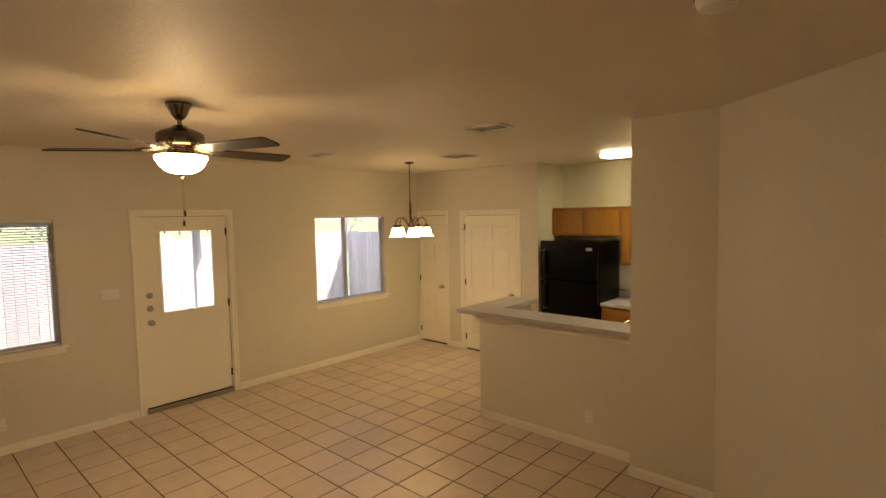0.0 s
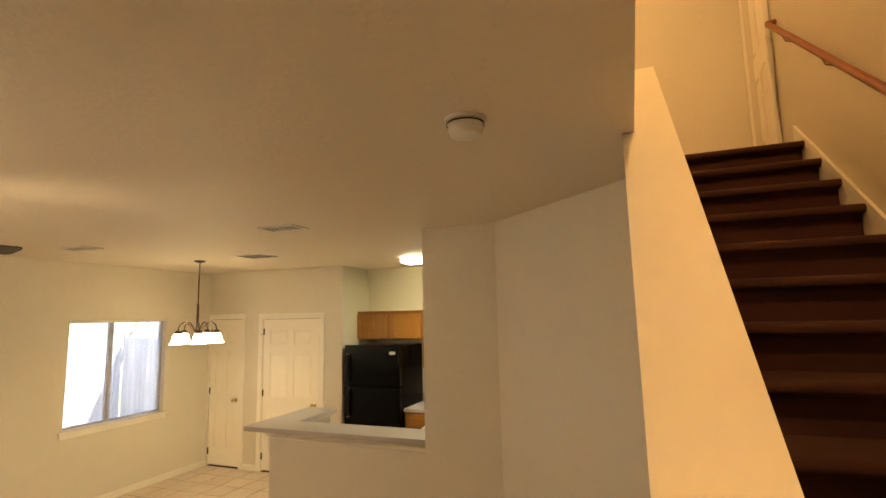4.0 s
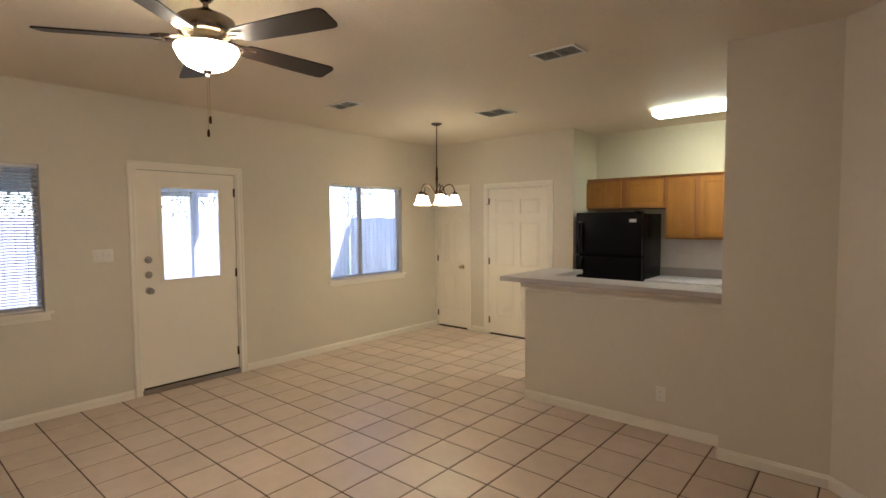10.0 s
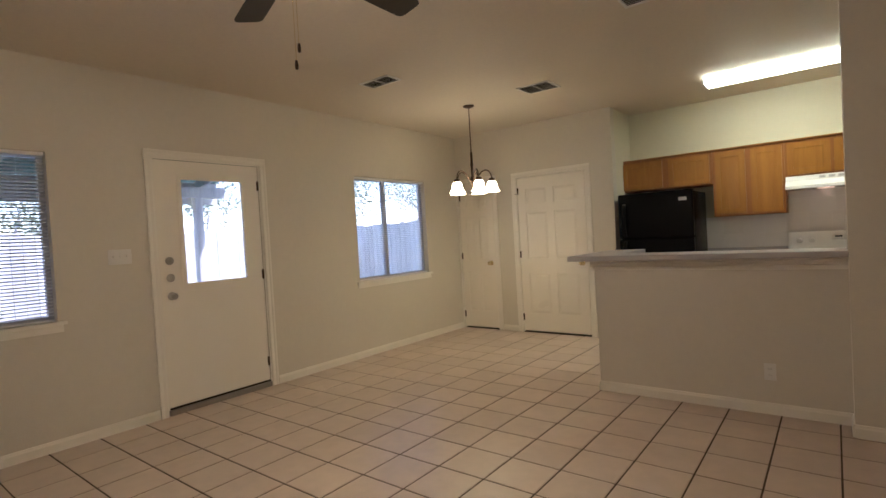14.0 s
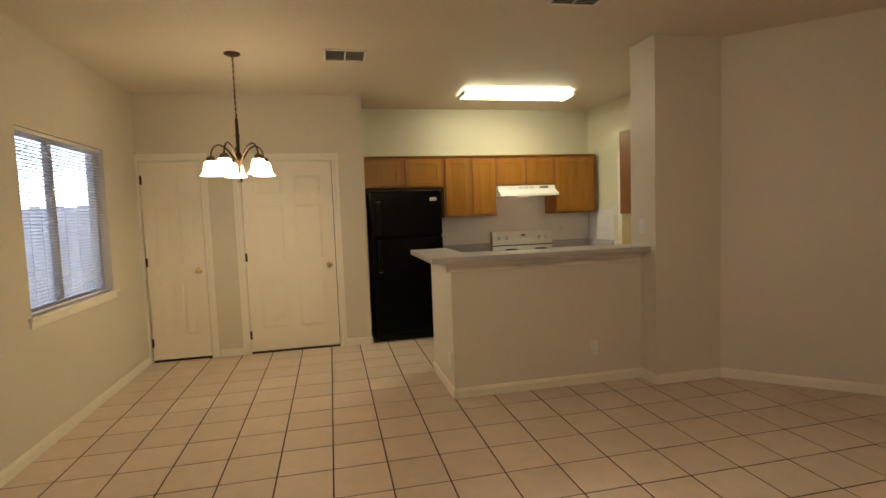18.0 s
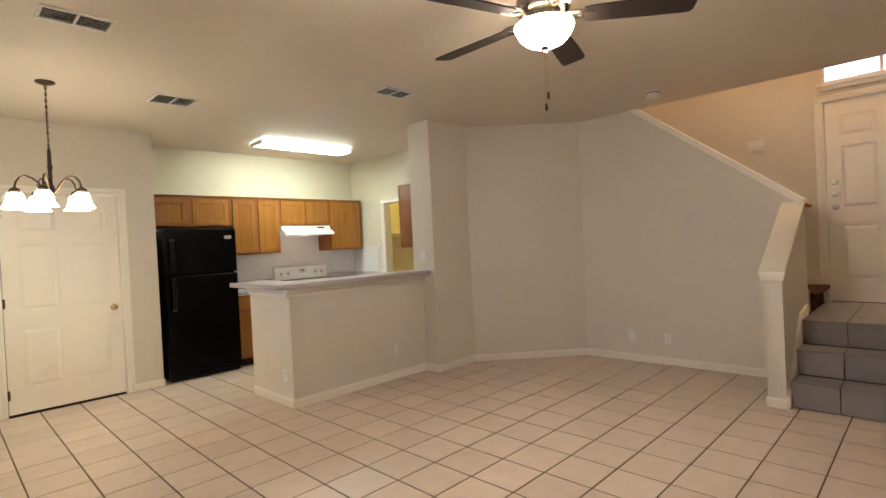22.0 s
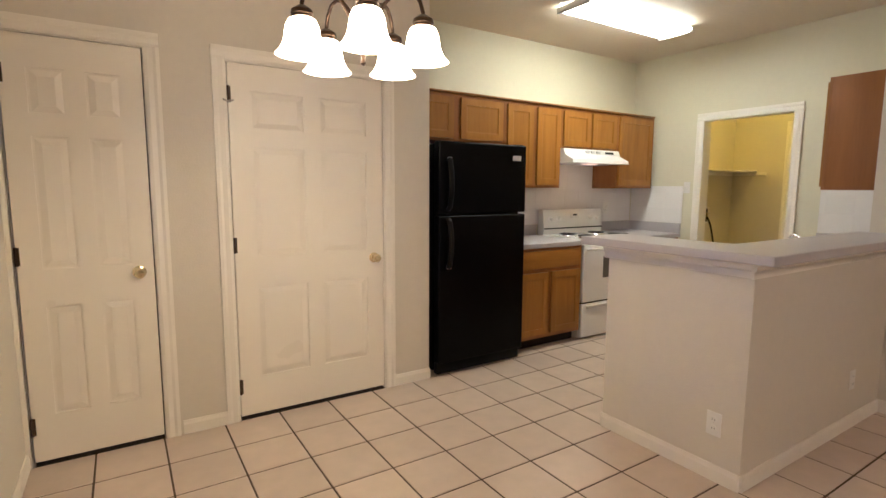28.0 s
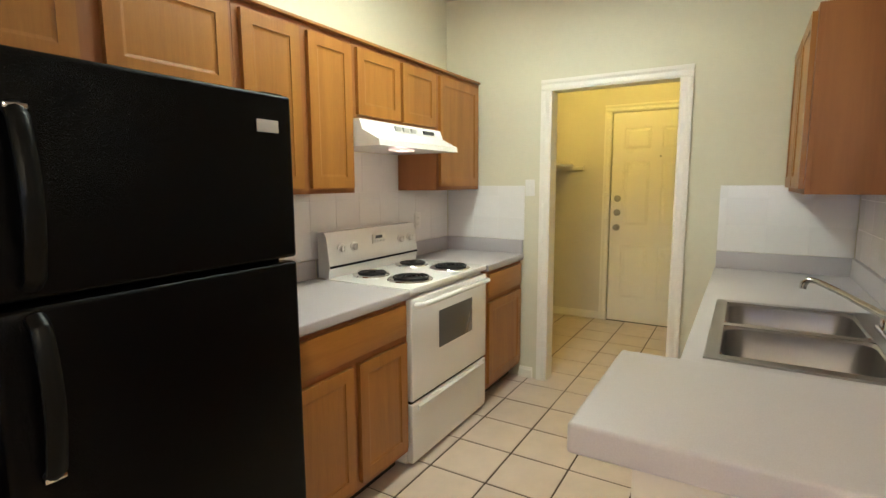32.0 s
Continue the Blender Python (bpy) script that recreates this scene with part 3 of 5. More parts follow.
def slider_window(name, ys, zs, label, blind_label, split, tilt):
    """An aluminium sliding window in the back wall, with its sill, and a blind before it."""
    w = tagged(new(name), label, "window", kind="structure")
    w.location = (XB, ys[0], zs[0])
    wd, ht = ys[1] - ys[0], zs[1] - zs[0]
    xo = -0.115

    def bx(name, lo, hi, mat=VINYL, bevel=0.003, label=""):
        return part(name, solid([(lo, hi)], bevel), mat, w, label, local=True)
    f = 0.034
    bx("window_frame", (xo, 0, 0), (xo + 0.05, f, ht))
    bx("window_frame", (xo, wd - f, 0), (xo + 0.05, wd, ht))
    bx("window_frame", (xo, f, ht - f), (xo + 0.05, wd - f, ht))
    bx("window_frame", (xo, f, 0), (xo + 0.05, wd - f, f))
    m = wd * split
    bx("mullion", (xo + 0.004, m - 0.027, f), (xo + 0.048, m + 0.027, ht - f))
    for a, b, x in ((f, m - 0.027, xo + 0.016), (m + 0.027, wd - f, xo + 0.028)):
        p = part("pane", solid([((x, a, f), (x + 0.004, b, ht - f))]), GLASS, w, smooth=False, local=True)
        p.visible_shadow = False
    sill = solid([((-0.065, 0.0, -0.022), (0.0, wd, 0.0)), ((0.0, -0.05, -0.022), (0.032, wd + 0.05, 0.0))], 0.004)
    part("window_sill", sill, TRIM, w, local=True)
    part("apron", solid([((0.0, -0.03, -0.075), (0.014, wd + 0.03, -0.022))], 0.003), TRIM, w, local=True)
    b = thing("mini_blind", (XB - 0.03, ys[0] + wd / 2, zs[1]), blind_label, "blind")

    def at_blind(lo, hi, bevel=0.002):
        return solid([((XB + lo[0], ys[0] + lo[1], zs[0] + lo[2]), (XB + hi[0], ys[0] + hi[1], zs[0] + hi[2]))], bevel)
    part("head_rail", at_blind((-0.048, 0.006, ht - 0.028), (-0.014, wd - 0.006, ht - 0.002)), SLAT, b)
    pitch, depth = 0.0235, 0.0250
    n = int((ht - 0.05) / pitch)
    outline = [(-depth / 2 + depth * i / 4, 0.0022 * (1 - (i / 2 - 1) ** 2)) for i in range(5)]
    slat = bmesh.new()
    top, low = [[slat.verts.new((x * math.cos(tilt) - z * math.sin(tilt), y, x * math.sin(tilt) + z * math.cos(tilt))) for x, z in outline] for y in (0.012 - wd / 2, wd / 2 - 0.012)]
    for i in range(4):
        slat.faces.new((top[i], top[i + 1], low[i + 1], low[i]))
    r = bmesh.ops.solidify(slat, geom=slat.faces[:], thickness=0.0006)
    me = to_mesh("slat", slat, SLAT)
    for k in range(n):
        s = new("slat", me)
        s.parent = b
        s.location = (0, 0, -0.035 - pitch * k)
    part("bottom_rail", at_blind((-0.043, 0.010, 0.004), (-0.019, wd - 0.010, 0.016)), SLAT, b)
    for y in (0.16, wd - 0.16):
        part("cord", tube([(XB - 0.031, ys[0] + y, zs[0] + 0.012), (XB - 0.031, ys[0] + y, zs[1] - 0.02)], 0.0011, 5), SLAT, b)
    part("wand", tube([(XB - 0.010, ys[0] + 0.08, zs[1] - 0.03), (XB - 0.008, ys[0] + 0.082, zs[1] - 0.55)], 0.003, 6), GLASS, b)
    return w


slider_window("window_1", *W1, "aluminium sliding window with a white sill", "white mini blind lowered over the window, slats open", 0.5, radians(20))
slider_window("window_2", *W2, "aluminium sliding window with a white sill, by the dining area", "white mini blind lowered over the dining window", 0.43, radians(6))

# transom over the front door
tr = tagged(new("window_3"), "bright transom window above the front door", "window", kind="structure")
tr.location = (XR, 0.975, 2.83)
tr.rotation_euler = (0, 0, radians(-91.37))
for lo, hi in (((0, 0.03, 0), (0.03, 0.08, 0.31)), ((0.925, 0.03, 0), (0.955, 0.08, 0.31)), ((0.03, 0.03, 0), (0.925, 0.08, 0.03)), ((0.03, 0.03, 0.28), (0.925, 0.08, 0.31)), ((0.46, 0.035, 0.03), (0.49, 0.075, 0.28))):
    part("window_frame", solid([(lo, hi)], 0.003), TRIM, tr, local=True)
p = part("pane", solid([((0.03, 0.05, 0.03), (0.925, 0.055, 0.28))]), GLASS, tr, smooth=False, local=True)
p.visible_shadow = False
part("window_sill", solid([((-0.03, -0.03, -0.03), (0.985, 0.03, -0.004))], 0.004), TRIM, tr, local=True)
part("apron", solid([((0.0, -0.012, -0.075), (0.955, -0.0, -0.03))], 0.004), TRIM, tr, local=True)

# cased opening to the utility room
op = tagged(new("doorway_casing"), "white moulded trim round the utility room opening", "trim", kind="structure")
casing(op, 0.0, 0.785, 2.032, width=0.072)
part("jamb", solid([((-0.01, 0.001, 0), (0.0, 0.119, 2.032)), ((0.785, 0.001, 0), (0.795, 0.119, 2.032)), ((-0.01, 0.001, 2.032), (0.795, 0.119, 2.042))]), TRIM, op, local=True, smooth=False)
op.matrix_world = pose(XE, 6.06, 0, 0, 0, -90)

# ---- skirting ----
base = tagged(new("baseboard"), "white painted skirting along the walls", "baseboard", kind="structure")


def skirting(a, b, side, h=0.078, skew=False):
    """A board from a to b on the floor; side: +1 if the room lies to the left of the way from a to b."""
    A, B = Vector((*a, a[2] if len(a) > 2 else 0)) if len(a) == 2 else Vector(a), Vector((*b, 0)) if len(b) == 2 else Vector(b)
    way = (B - A)
    n = Vector((-way.y, way.x, 0)).normalized() * side
    prof = ((0, 0), (0.013, 0), (0.013, h - 0.022), (0.009, h - 0.012), (0.006, h), (0, h))
    bm = bmesh.new()
    r0 = [bm.verts.new(A + n * u + Vector((0, 0, v))) for u, v in prof]
    r1 = [bm.verts.new(B + n * u + Vector((0, 0, v))) for u, v in prof]
    for i in range(len(prof)):
        bm.faces.new((r0[i], r0[(i + 1) % len(prof)], r1[(i + 1) % len(prof)], r1[i]))
    bm.faces.new(r0)
    bm.faces.new(r1)
    bmesh.ops.recalc_face_normals(bm, faces=bm.faces)
    return part("board", bm, SKIRT, base, smooth=False)


for a, b, s in (((XB, YS), (XB, BD[0] - 0.085), -1), ((XB, BD[1] + 0.085), (XB, YD), -1),
                ((-5.10, YD), (-4.87, YD), -1), ((-3.785, YD), (XF, YD), -1), ((XF, YD), (XF, YK), -1),
                ((XP, YP), (XC, YP), -1), ((XP, 5.03), (XP, YP), -1), ((XC, YP), (XC, YC), -1), ((XC, YC), (-0.82, YC), -1),
                ((-0.82, YC), (0.158, 3.14), -1), ((0.158, 3.15), (0.190, 1.137), -1), ((0.226, 1.136), (-0.70, 1.136), -1), ((-0.70, 1.136), (-0.70, 1.009), -1),
                ((XE, 6.27), (XE, 6.165), -1), ((1.45, 6.76), (1.45, 6.15), -1), ((XE + 0.12, 6.76), (1.45, 6.76), -1), ((XP + 0.12, 5.03), (XP, 5.03), -1)):
    skirting((*a, 0.0), (*b, 0.0), s)

# ---- stair trim ----
cap = tagged(new("stair_cap"), "white painted cap along the sloping stair wall", "trim", kind="structure")
ya, yb = 0.985, 3.265
part("cap_board", prism([(ya, cap_z(ya) - 0.025), (ya, cap_z(ya)), (yb, cap_z(yb)), (yb, cap_z(yb) - 0.025)], "x", XS - 0.059, XS + 0.126), TRIM, cap, smooth=False)
part("cap_mould", prism([(ya + 0.02, cap_z(ya + 0.02) - 0.065), (ya + 0.02, cap_z(ya + 0.02) - 0.026), (yb, cap_z(yb) - 0.026), (yb, cap_z(yb) - 0.065)], "x", XS - 0.048, XS - 0.035), TRIM, cap, smooth=False)
skewed(cap, -0.016, 2.4)
kc = tagged(new("knee_cap"), "white painted sloping cap of the knee wall", "trim", kind="structure")
xa, xb = -0.725, XS + 0.024
part("cap_board", prism([(xa, knee_z(xa) + 0.001), (xa, knee_z(xa) + 0.026), (xb, knee_z(xb) + 0.026), (xb, knee_z(xb) + 0.001)], "y", 0.985, 1.16), TRIM, kc, smooth=False)
part("cap_mould", solid([((-0.716, 0.994, 0.985), (-0.7005, 1.151, 1.035)), ((-0.722, 0.990, 1.012), (-0.7005, 1.155, 1.03))], 0.003), TRIM, kc)
# skirt boards beside the steps
part("skirt", prism([(-0.70, 0.0), (-0.70, 0.10), (-0.60, 0.17), (-0.10, 0.655), (XS, 0.70), (XS, 0.0)], "y", 0.990, 1.009), TRIM, kc, smooth=False)
sk = tagged(new("stair_skirt"), "white painted stringer board along the stairs", "trim", kind="structure")
y0, y1 = 1.0, 4.1
z0, z1 = LAND + 0.15, LAND + 0.15 + 0.765 * 3.1
part("stringer", prism([(0.96, LAND + 0.0), (0.96, LAND + 0.09), (y0, z0 + 0.07), (y1, z1 + 0.07), (y1, z1 - 0.3)], "x", XR - 0.017, XR), TRIM, sk, smooth=False)
part("stringer", prism([(y0, LAND + 0.0), (y0, z0 + 0.05), (y1, z1 + 0.05), (y1, z1 - 0.3)], "x", XS + 0.1352, XS + 0.15), TRIM, sk, smooth=False)
skewed(sk)
rail = thing("handrail", (XR - 0.06, 1.2, 1.4), "stained wooden handrail on brackets above the stairs", "handrail")
rz = lambda y: 3.07 + 0.765 * (y - 3.05)
pts = [(XR - 0.006, 4.245, rz(4.245)), (XR - 0.055, 4.235, rz(4.235))] + [(XR - 0.06, y, rz(y)) for y in (4.20, 3.4, 2.6, 1.9, 1.16)] + [(XR - 0.055, 1.11, rz(1.13)), (XR - 0.006, 1.10, rz(1.13))]
part("rail", tube(pts, 0.0185, 12), RAILWOOD, rail)
for y in (1.5, 2.5, 3.4, 3.95):
    part("bracket", tube([(XR - 0.001, y, rz(y) - 0.075), (XR - 0.045, y, rz(y) - 0.06), (XR - 0.06, y, rz(y) - 0.02)], 0.006, 8), BRASS, rail)
skewed(rail)


# ---- kitchen cabinets ----
def cabinet_door(parent, x0, x1, z0, z1, y, facing=-1, name="door"):
    """A framed door with a sunk panel; facing -1 looks along -y."""
    s, t, d = 0.052, 0.019, facing
    a, b = sorted((y, y + d * t))
    bm = cells([x0, x0 + s, x1 - s, x1], [a, b], [z0, z0 + s, z1 - s, z1], lambda x, y, z: not (x0 + s < x < x1 - s and z0 + s < z < z1 - s))
    soften(bm, 0.0035)
    dr = part(name, bm, OAKZ, parent)
    m = (a + b) / 2
    part("panel", solid([((x0 + s - 0.002, m - 0.003, z0 + s - 0.002), (x1 - s + 0.002, m + 0.003, z1 - s + 0.002))]), OAKZ, dr)
    e, near, deep = 0.012, y + d * (t - 0.004), m + d * 0.0032
    outer = [(x0 + s, z0 + s), (x1 - s, z0 + s), (x1 - s, z1 - s), (x0 + s, z1 - s)]
    inner = [(x0 + s + e, z0 + s + e), (x1 - s - e, z0 + s + e), (x1 - s - e, z1 - s - e), (x0 + s + e, z1 - s - e)]
    bead = bmesh.new()
    for k in range(4):
        (xa, za), (xb, zb), (xc, zc), (xd, zd) = outer[k], outer[(k + 1) % 4], inner[(k + 1) % 4], inner[k]
        quad(bead, [(xa, near, za), (xb, near, zb), (xc, deep, zc), (xd, deep, zd)])
    bmesh.ops.recalc_face_normals(bead, faces=bead.faces)
    part("bead", bead, OAKZ, dr, smooth=False)
    return dr


def cabinet(place, x0, x1, y0, y1, z0, z1, doors, label, facing=-1, drawers=(), toe=False, top=None):
    """A face-framed unit; doors and drawers are (x0, x1, z0, z1)."""
    c = thing("wall_cabinet" if not toe else "base_cabinet", place, label, "cabinet", "kitchen cabinets")
    zb = z0 + (0.095 if toe else 0)
    front, back = (y0, y1) if facing < 0 else (y1, y0)
    step = 0.019 if facing < 0 else -0.019
    a, b = sorted((front + step, back))
    part("body", solid([((x0, a, zb), (x1, b, top or z1))], 0.001), OAKSIDE, c)
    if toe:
        # kick board coloured near black for the shade under the cabinet
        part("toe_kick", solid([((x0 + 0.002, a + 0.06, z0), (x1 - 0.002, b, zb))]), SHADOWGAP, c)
    a, b = sorted((front, front + step))
    holes = [*doors, *drawers]
    xs = sorted({x0, x1, *(v for h in holes for v in (h[0] + 0.012, h[1] - 0.012))})
    zs = sorted({zb, z1, *(v for h in holes for v in (h[2] + 0.012, h[3] - 0.012))})
    bm = cells(xs, [a, b], zs, lambda x, y, z: not any(h[0] + 0.012 < x < h[1] - 0.012 and h[2] + 0.012 < z < h[3] - 0.012 for h in holes))
    # frame in darker wood than the doors, so their gaps look shaded
    part("face_frame", bm, OAKSIDE, c, smooth=False)
    for h in doors:
        cabinet_door(c, *h, front - 0.001 if facing < 0 else front + 0.001, facing)
    for h in drawers:
        a, b = sorted((front + facing * 0.001, front + facing * 0.020))
        part("drawer_front", solid([((h[0], a, h[2]), (h[1], b, h[3]))], 0.005), OAKX, c)
    return c


UF = 6.585
TOP = 2.11
cabinet((-3.05, 6.7, 1.76), XF + 0.004, -2.535, UF, YK - 0.001, 1.74, TOP, [(-3.52, -3.06, 1.76, 2.08), (-2.99, -2.56, 1.76, 2.08)], "stained wooden wall cabinet with two short doors above the refrigerator")
cabinet((-2.2, 6.7, 1.4), -2.533, -1.865, UF, YK - 0.001, 1.375, TOP, [(-2.505, -2.215, 1.40, 2.08), (-2.165, -1.885, 1.40, 2.08)], "stained wooden wall cabinet with two tall doors")
cabinet((-1.45, 6.7, 1.76), -1.863, -1.085, UF, YK - 0.001, 1.74, TOP, [(-1.84, -1.485, 1.76, 2.08), (-1.455, -1.11, 1.76, 2.08)], "stained wooden wall cabinet with two short doors above the range hood")
cabinet((-0.8, 6.7, 1.4), -1.083, -0.498, UF, YK - 0.001, 1.375, TOP, [(-1.055, -0.54, 1.40, 2.08)], "stained wooden wall cabinet with one wide door")
cabinet((-0.9, 4.5, 1.39), -1.318, XE - 0.002, 4.381, 4.70, 1.368, TOP - 0.005, [(-1.294, -0.88, 1.39, 2.08), (-0.85, -0.46, 1.39, 2.08)], "stained wooden wall cabinet hung above the sink counter", facing=1)
part("top_trim", solid([((XF + 0.004, UF - 0.022, TOP), (-0.51, YK - 0.002, TOP + 0.014))], 0.003), OAKX, bpy.data.objects["wall_cabinet"])
BF = 6.27
cabinet((-2.27, 6.5, 0), -2.655, -1.882, BF, YK - 0.001, 0.0, 0.872, [(-2.63, -2.29, 0.13, 0.665), (-2.25, -1.905, 0.13, 0.665)], "stained wooden base cabinet with a wide drawer over two doors", drawers=[(-2.63, -1.905, 0.70, 0.85)], toe=True)
cabinet((-0.75, 6.5, 0), -1.025, XE - 0.002, BF, YK - 0.001, 0.0, 0.872, [(-0.995, -0.47, 0.13, 0.665)], "stained wooden base cabinet with a drawer over one door", drawers=[(-0.995, -0.47, 0.70, 0.85)], toe=True)
cabinet((-1.6, 4.7, 0), XP + 0.124, XE - 0.002, YP + 0.122, 4.985, 0.0, 0.872, [(-2.2, -1.82, 0.13, 0.665), (-1.78, -1.4, 0.13, 0.665), (-1.35, -0.95, 0.13, 0.665), (-0.9, -0.5, 0.13, 0.665)], "stained wooden base cabinets below the sink counter", facing=1,
        drawers=[(-2.2, -1.4, 0.70, 0.85), (-1.35, -0.5, 0.70, 0.85)], toe=True, top=0.73)


def counter(place, label, pieces, splash):
    c = thing("countertop", place, label, "countertop")
    for lo, hi in pieces:
        part("worktop", solid([(lo, hi)], 0.007, 3), LAMINATE, c)
    for lo, hi in splash:
        part("backsplash_lip", solid([(lo, hi)], 0.003), LAMINATE, c)
    return c


counter((-2.27, 6.5, 0.872), "grey laminate worktop between the refrigerator and the range", [((-2.658, BF - 0.026, 0.873), (-1.878, YK - 0.001, 0.914))], [((-2.658, YK - 0.021, 0.915), (-1.878, YK - 0.002, 1.015))])
counter((-0.75, 6.5, 0.872), "grey laminate worktop beside the range", [((-1.028, BF - 0.026, 0.873), (XE - 0.001, YK - 0.001, 0.914))],
        [((-1.85, YK - 0.021, 0.915), (XE - 0.022, YK - 0.002, 1.015)), ((XE - 0.021, BF - 0.02, 0.915), (XE - 0.001, YK - 0.002, 1.015))])
SK0, SK1, SKY0, SKY1 = -2.23, -1.39, 4.42, 4.98
hole = ((SK0 + 0.02, SK1 - 0.02), (SKY0 + 0.02, SKY1 - 0.02))
cx = [XP + 0.122, hole[0][0], hole[0][1], XE - 0.001]
cy = [YP + 0.121, hole[1][0], hole[1][1], 5.035]
c = thing("countertop", (-1.6, 4.7, 0.872), "grey laminate sink counter with a low splash lip", "countertop")
part("worktop", cells(cx, cy, [0.873, 0.914], lambda x, y, z: not (hole[0][0] < x < hole[0][1] and hole[1][0] < y < hole[1][1])), LAMINATE, c, smooth=False)
part("backsplash_lip", solid([((XP + 0.122, YP + 0.121, 0.915), (XC - 0.001, YP + 0.14, 1.015)), ((XC + 0.0, 4.381, 0.915), (XE - 0.022, 4.40, 1.015))], 0.003), LAMINATE, c)
part("backsplash_lip", solid([((XE - 0.021, 4.381, 0.915), (XE - 0.001, 5.03, 1.015))], 0.003), LAMINATE, c)

# ---- breakfast bar ----
bar = thing("breakfast_bar", (-2.3, 4.3, 1.04), "grey laminate breakfast bar top on the half wall", "countertop")
bm = prism([(-3.205, 4.105), (XC - 0.001, 4.105), (XC - 0.001, 4.44), (-2.865, 4.44), (-2.865, 5.085), (-3.205, 5.085)], "z", 1.068, 1.110)
soften(bm, 0.006, 3)
part("bar_top", bm, LAMINATE, bar)
mould = [(0.0, 0.985), (0.010, 0.985), (0.010, 1.015), (0.018, 1.022), (0.022, 1.042), (0.034, 1.050), (0.034, 1.067), (0.0, 1.067)]
part("moulding", prism([(YP - 0.001 - u, v) for u, v in mould], "x", XP - 0.034, XC - 0.001), TRIM, bar, smooth=False)
part("moulding", prism([(XP - 0.001 - u, v) for u, v in mould], "y", YP - 0.001, 5.055), TRIM, bar, smooth=False)

# ---- sink and faucet ----
sink = thing("kitchen_sink", (-1.81, 4.7, 0.91), "double-bowl stainless steel sink set in the counter", "sink")
bw = [(SK0 + 0.045, (SK0 + SK1) / 2 - 0.018), ((SK0 + SK1) / 2 + 0.018, SK1 - 0.045)]
by = (SKY0 + 0.105, SKY1 - 0.04)
part("rim", cells([SK0, bw[0][0], bw[0][1], bw[1][0], bw[1][1], SK1], [SKY0, by[0], by[1], SKY1], [0.9145, 0.9205], lambda x, y, z: not (by[0] < y < by[1] and any(a < x < b for a, b in bw))), STEEL, sink, smooth=False)


def rounded(x0, x1, y0, y1, r, k=5):
    pts = []
    for cx_, cy_, a0 in ((x1 - r, y1 - r, 0), (x0 + r, y1 - r, 90), (x0 + r, y0 + r, 180), (x1 - r, y0 + r, 270)):
        pts += [(cx_ + r * math.cos(radians(a0 + 90 * i / k)), cy_ + r * math.sin(radians(a0 + 90 * i / k))) for i in range(k + 1)]
    return pts


for a, b in bw:
    bm = bmesh.new()
    rings = []
    for inset, z, r in ((-0.004, 0.9203, 0.05), (0.006, 0.912, 0.055), (0.014, 0.78, 0.06), (0.035, 0.755, 0.07), (0.12, 0.750, 0.08)):
        rings.append([bm.verts.new((x, y, z)) for x, y in rounded(a + inset, b - inset, by[0] + inset, by[1] - inset, r)])
    for p, q in zip(rings, rings[1:]):
        for i in range(len(p)):
            bm.faces.new((p[i], q[i], q[(i + 1) % len(p)], p[(i + 1) % len(p)]))
    bm.faces.new(rings[-1])
    bmesh.ops.recalc_face_normals(bm, faces=bm.faces)
    bowl = part("bowl", bm, STEEL, sink)
    part("drain", lathe([(0.0, 0.0), (0.022, 0.001), (0.04, 0.004), (0.044, 0.0)], 18, at=((a + b) / 2, (by[0] + by[1]) / 2, 0.7515)), CHROME, bowl)
fa = thing("faucet", (-1.760, 4.47, 0.92), "chrome kitchen faucet with a swung spout behind the sink", "faucet")
part("base", solid([((-1.880, 4.445, 0.921), (-1.640, 4.50, 0.938))], 0.008, 3), CHROME, fa)
part("body", lathe([(0.0, 0.0), (0.026, 0.0), (0.024, 0.02), (0.018, 0.035), (0.018, 0.07), (0.012, 0.085), (0.0, 0.088)], 18, at=(-1.760, 4.472, 0.938)), CHROME, fa)
part("spout", tube([(-1.760, 4.472, 0.985), (-1.750, 4.51, 1.00), (-1.710, 4.60, 1.045), (-1.680, 4.67, 1.075), (-1.672, 4.692, 1.078), (-1.666, 4.705, 1.065), (-1.665, 4.708, 1.045)], [0.014, 0.013, 0.011, 0.010, 0.0105, 0.012, 0.012], 12), CHROME, fa)
for s in (-1, 1):
    h = part("handle", lathe([(0.0, 0.0), (0.02, 0.0), (0.017, 0.03), (0.012, 0.036), (0.0, 0.038)], 16, at=(-1.760 + s * 0.095, 4.472, 0.938)), CHROME, fa)
    part("lever", tube([(-1.760 + s * 0.095, 4.472, 0.968), (-1.760 + s * 0.125, 4.45, 0.995), (-1.760 + s * 0.14, 4.445, 1.0)], [0.007, 0.006, 0.008], 8), CHROME, h)

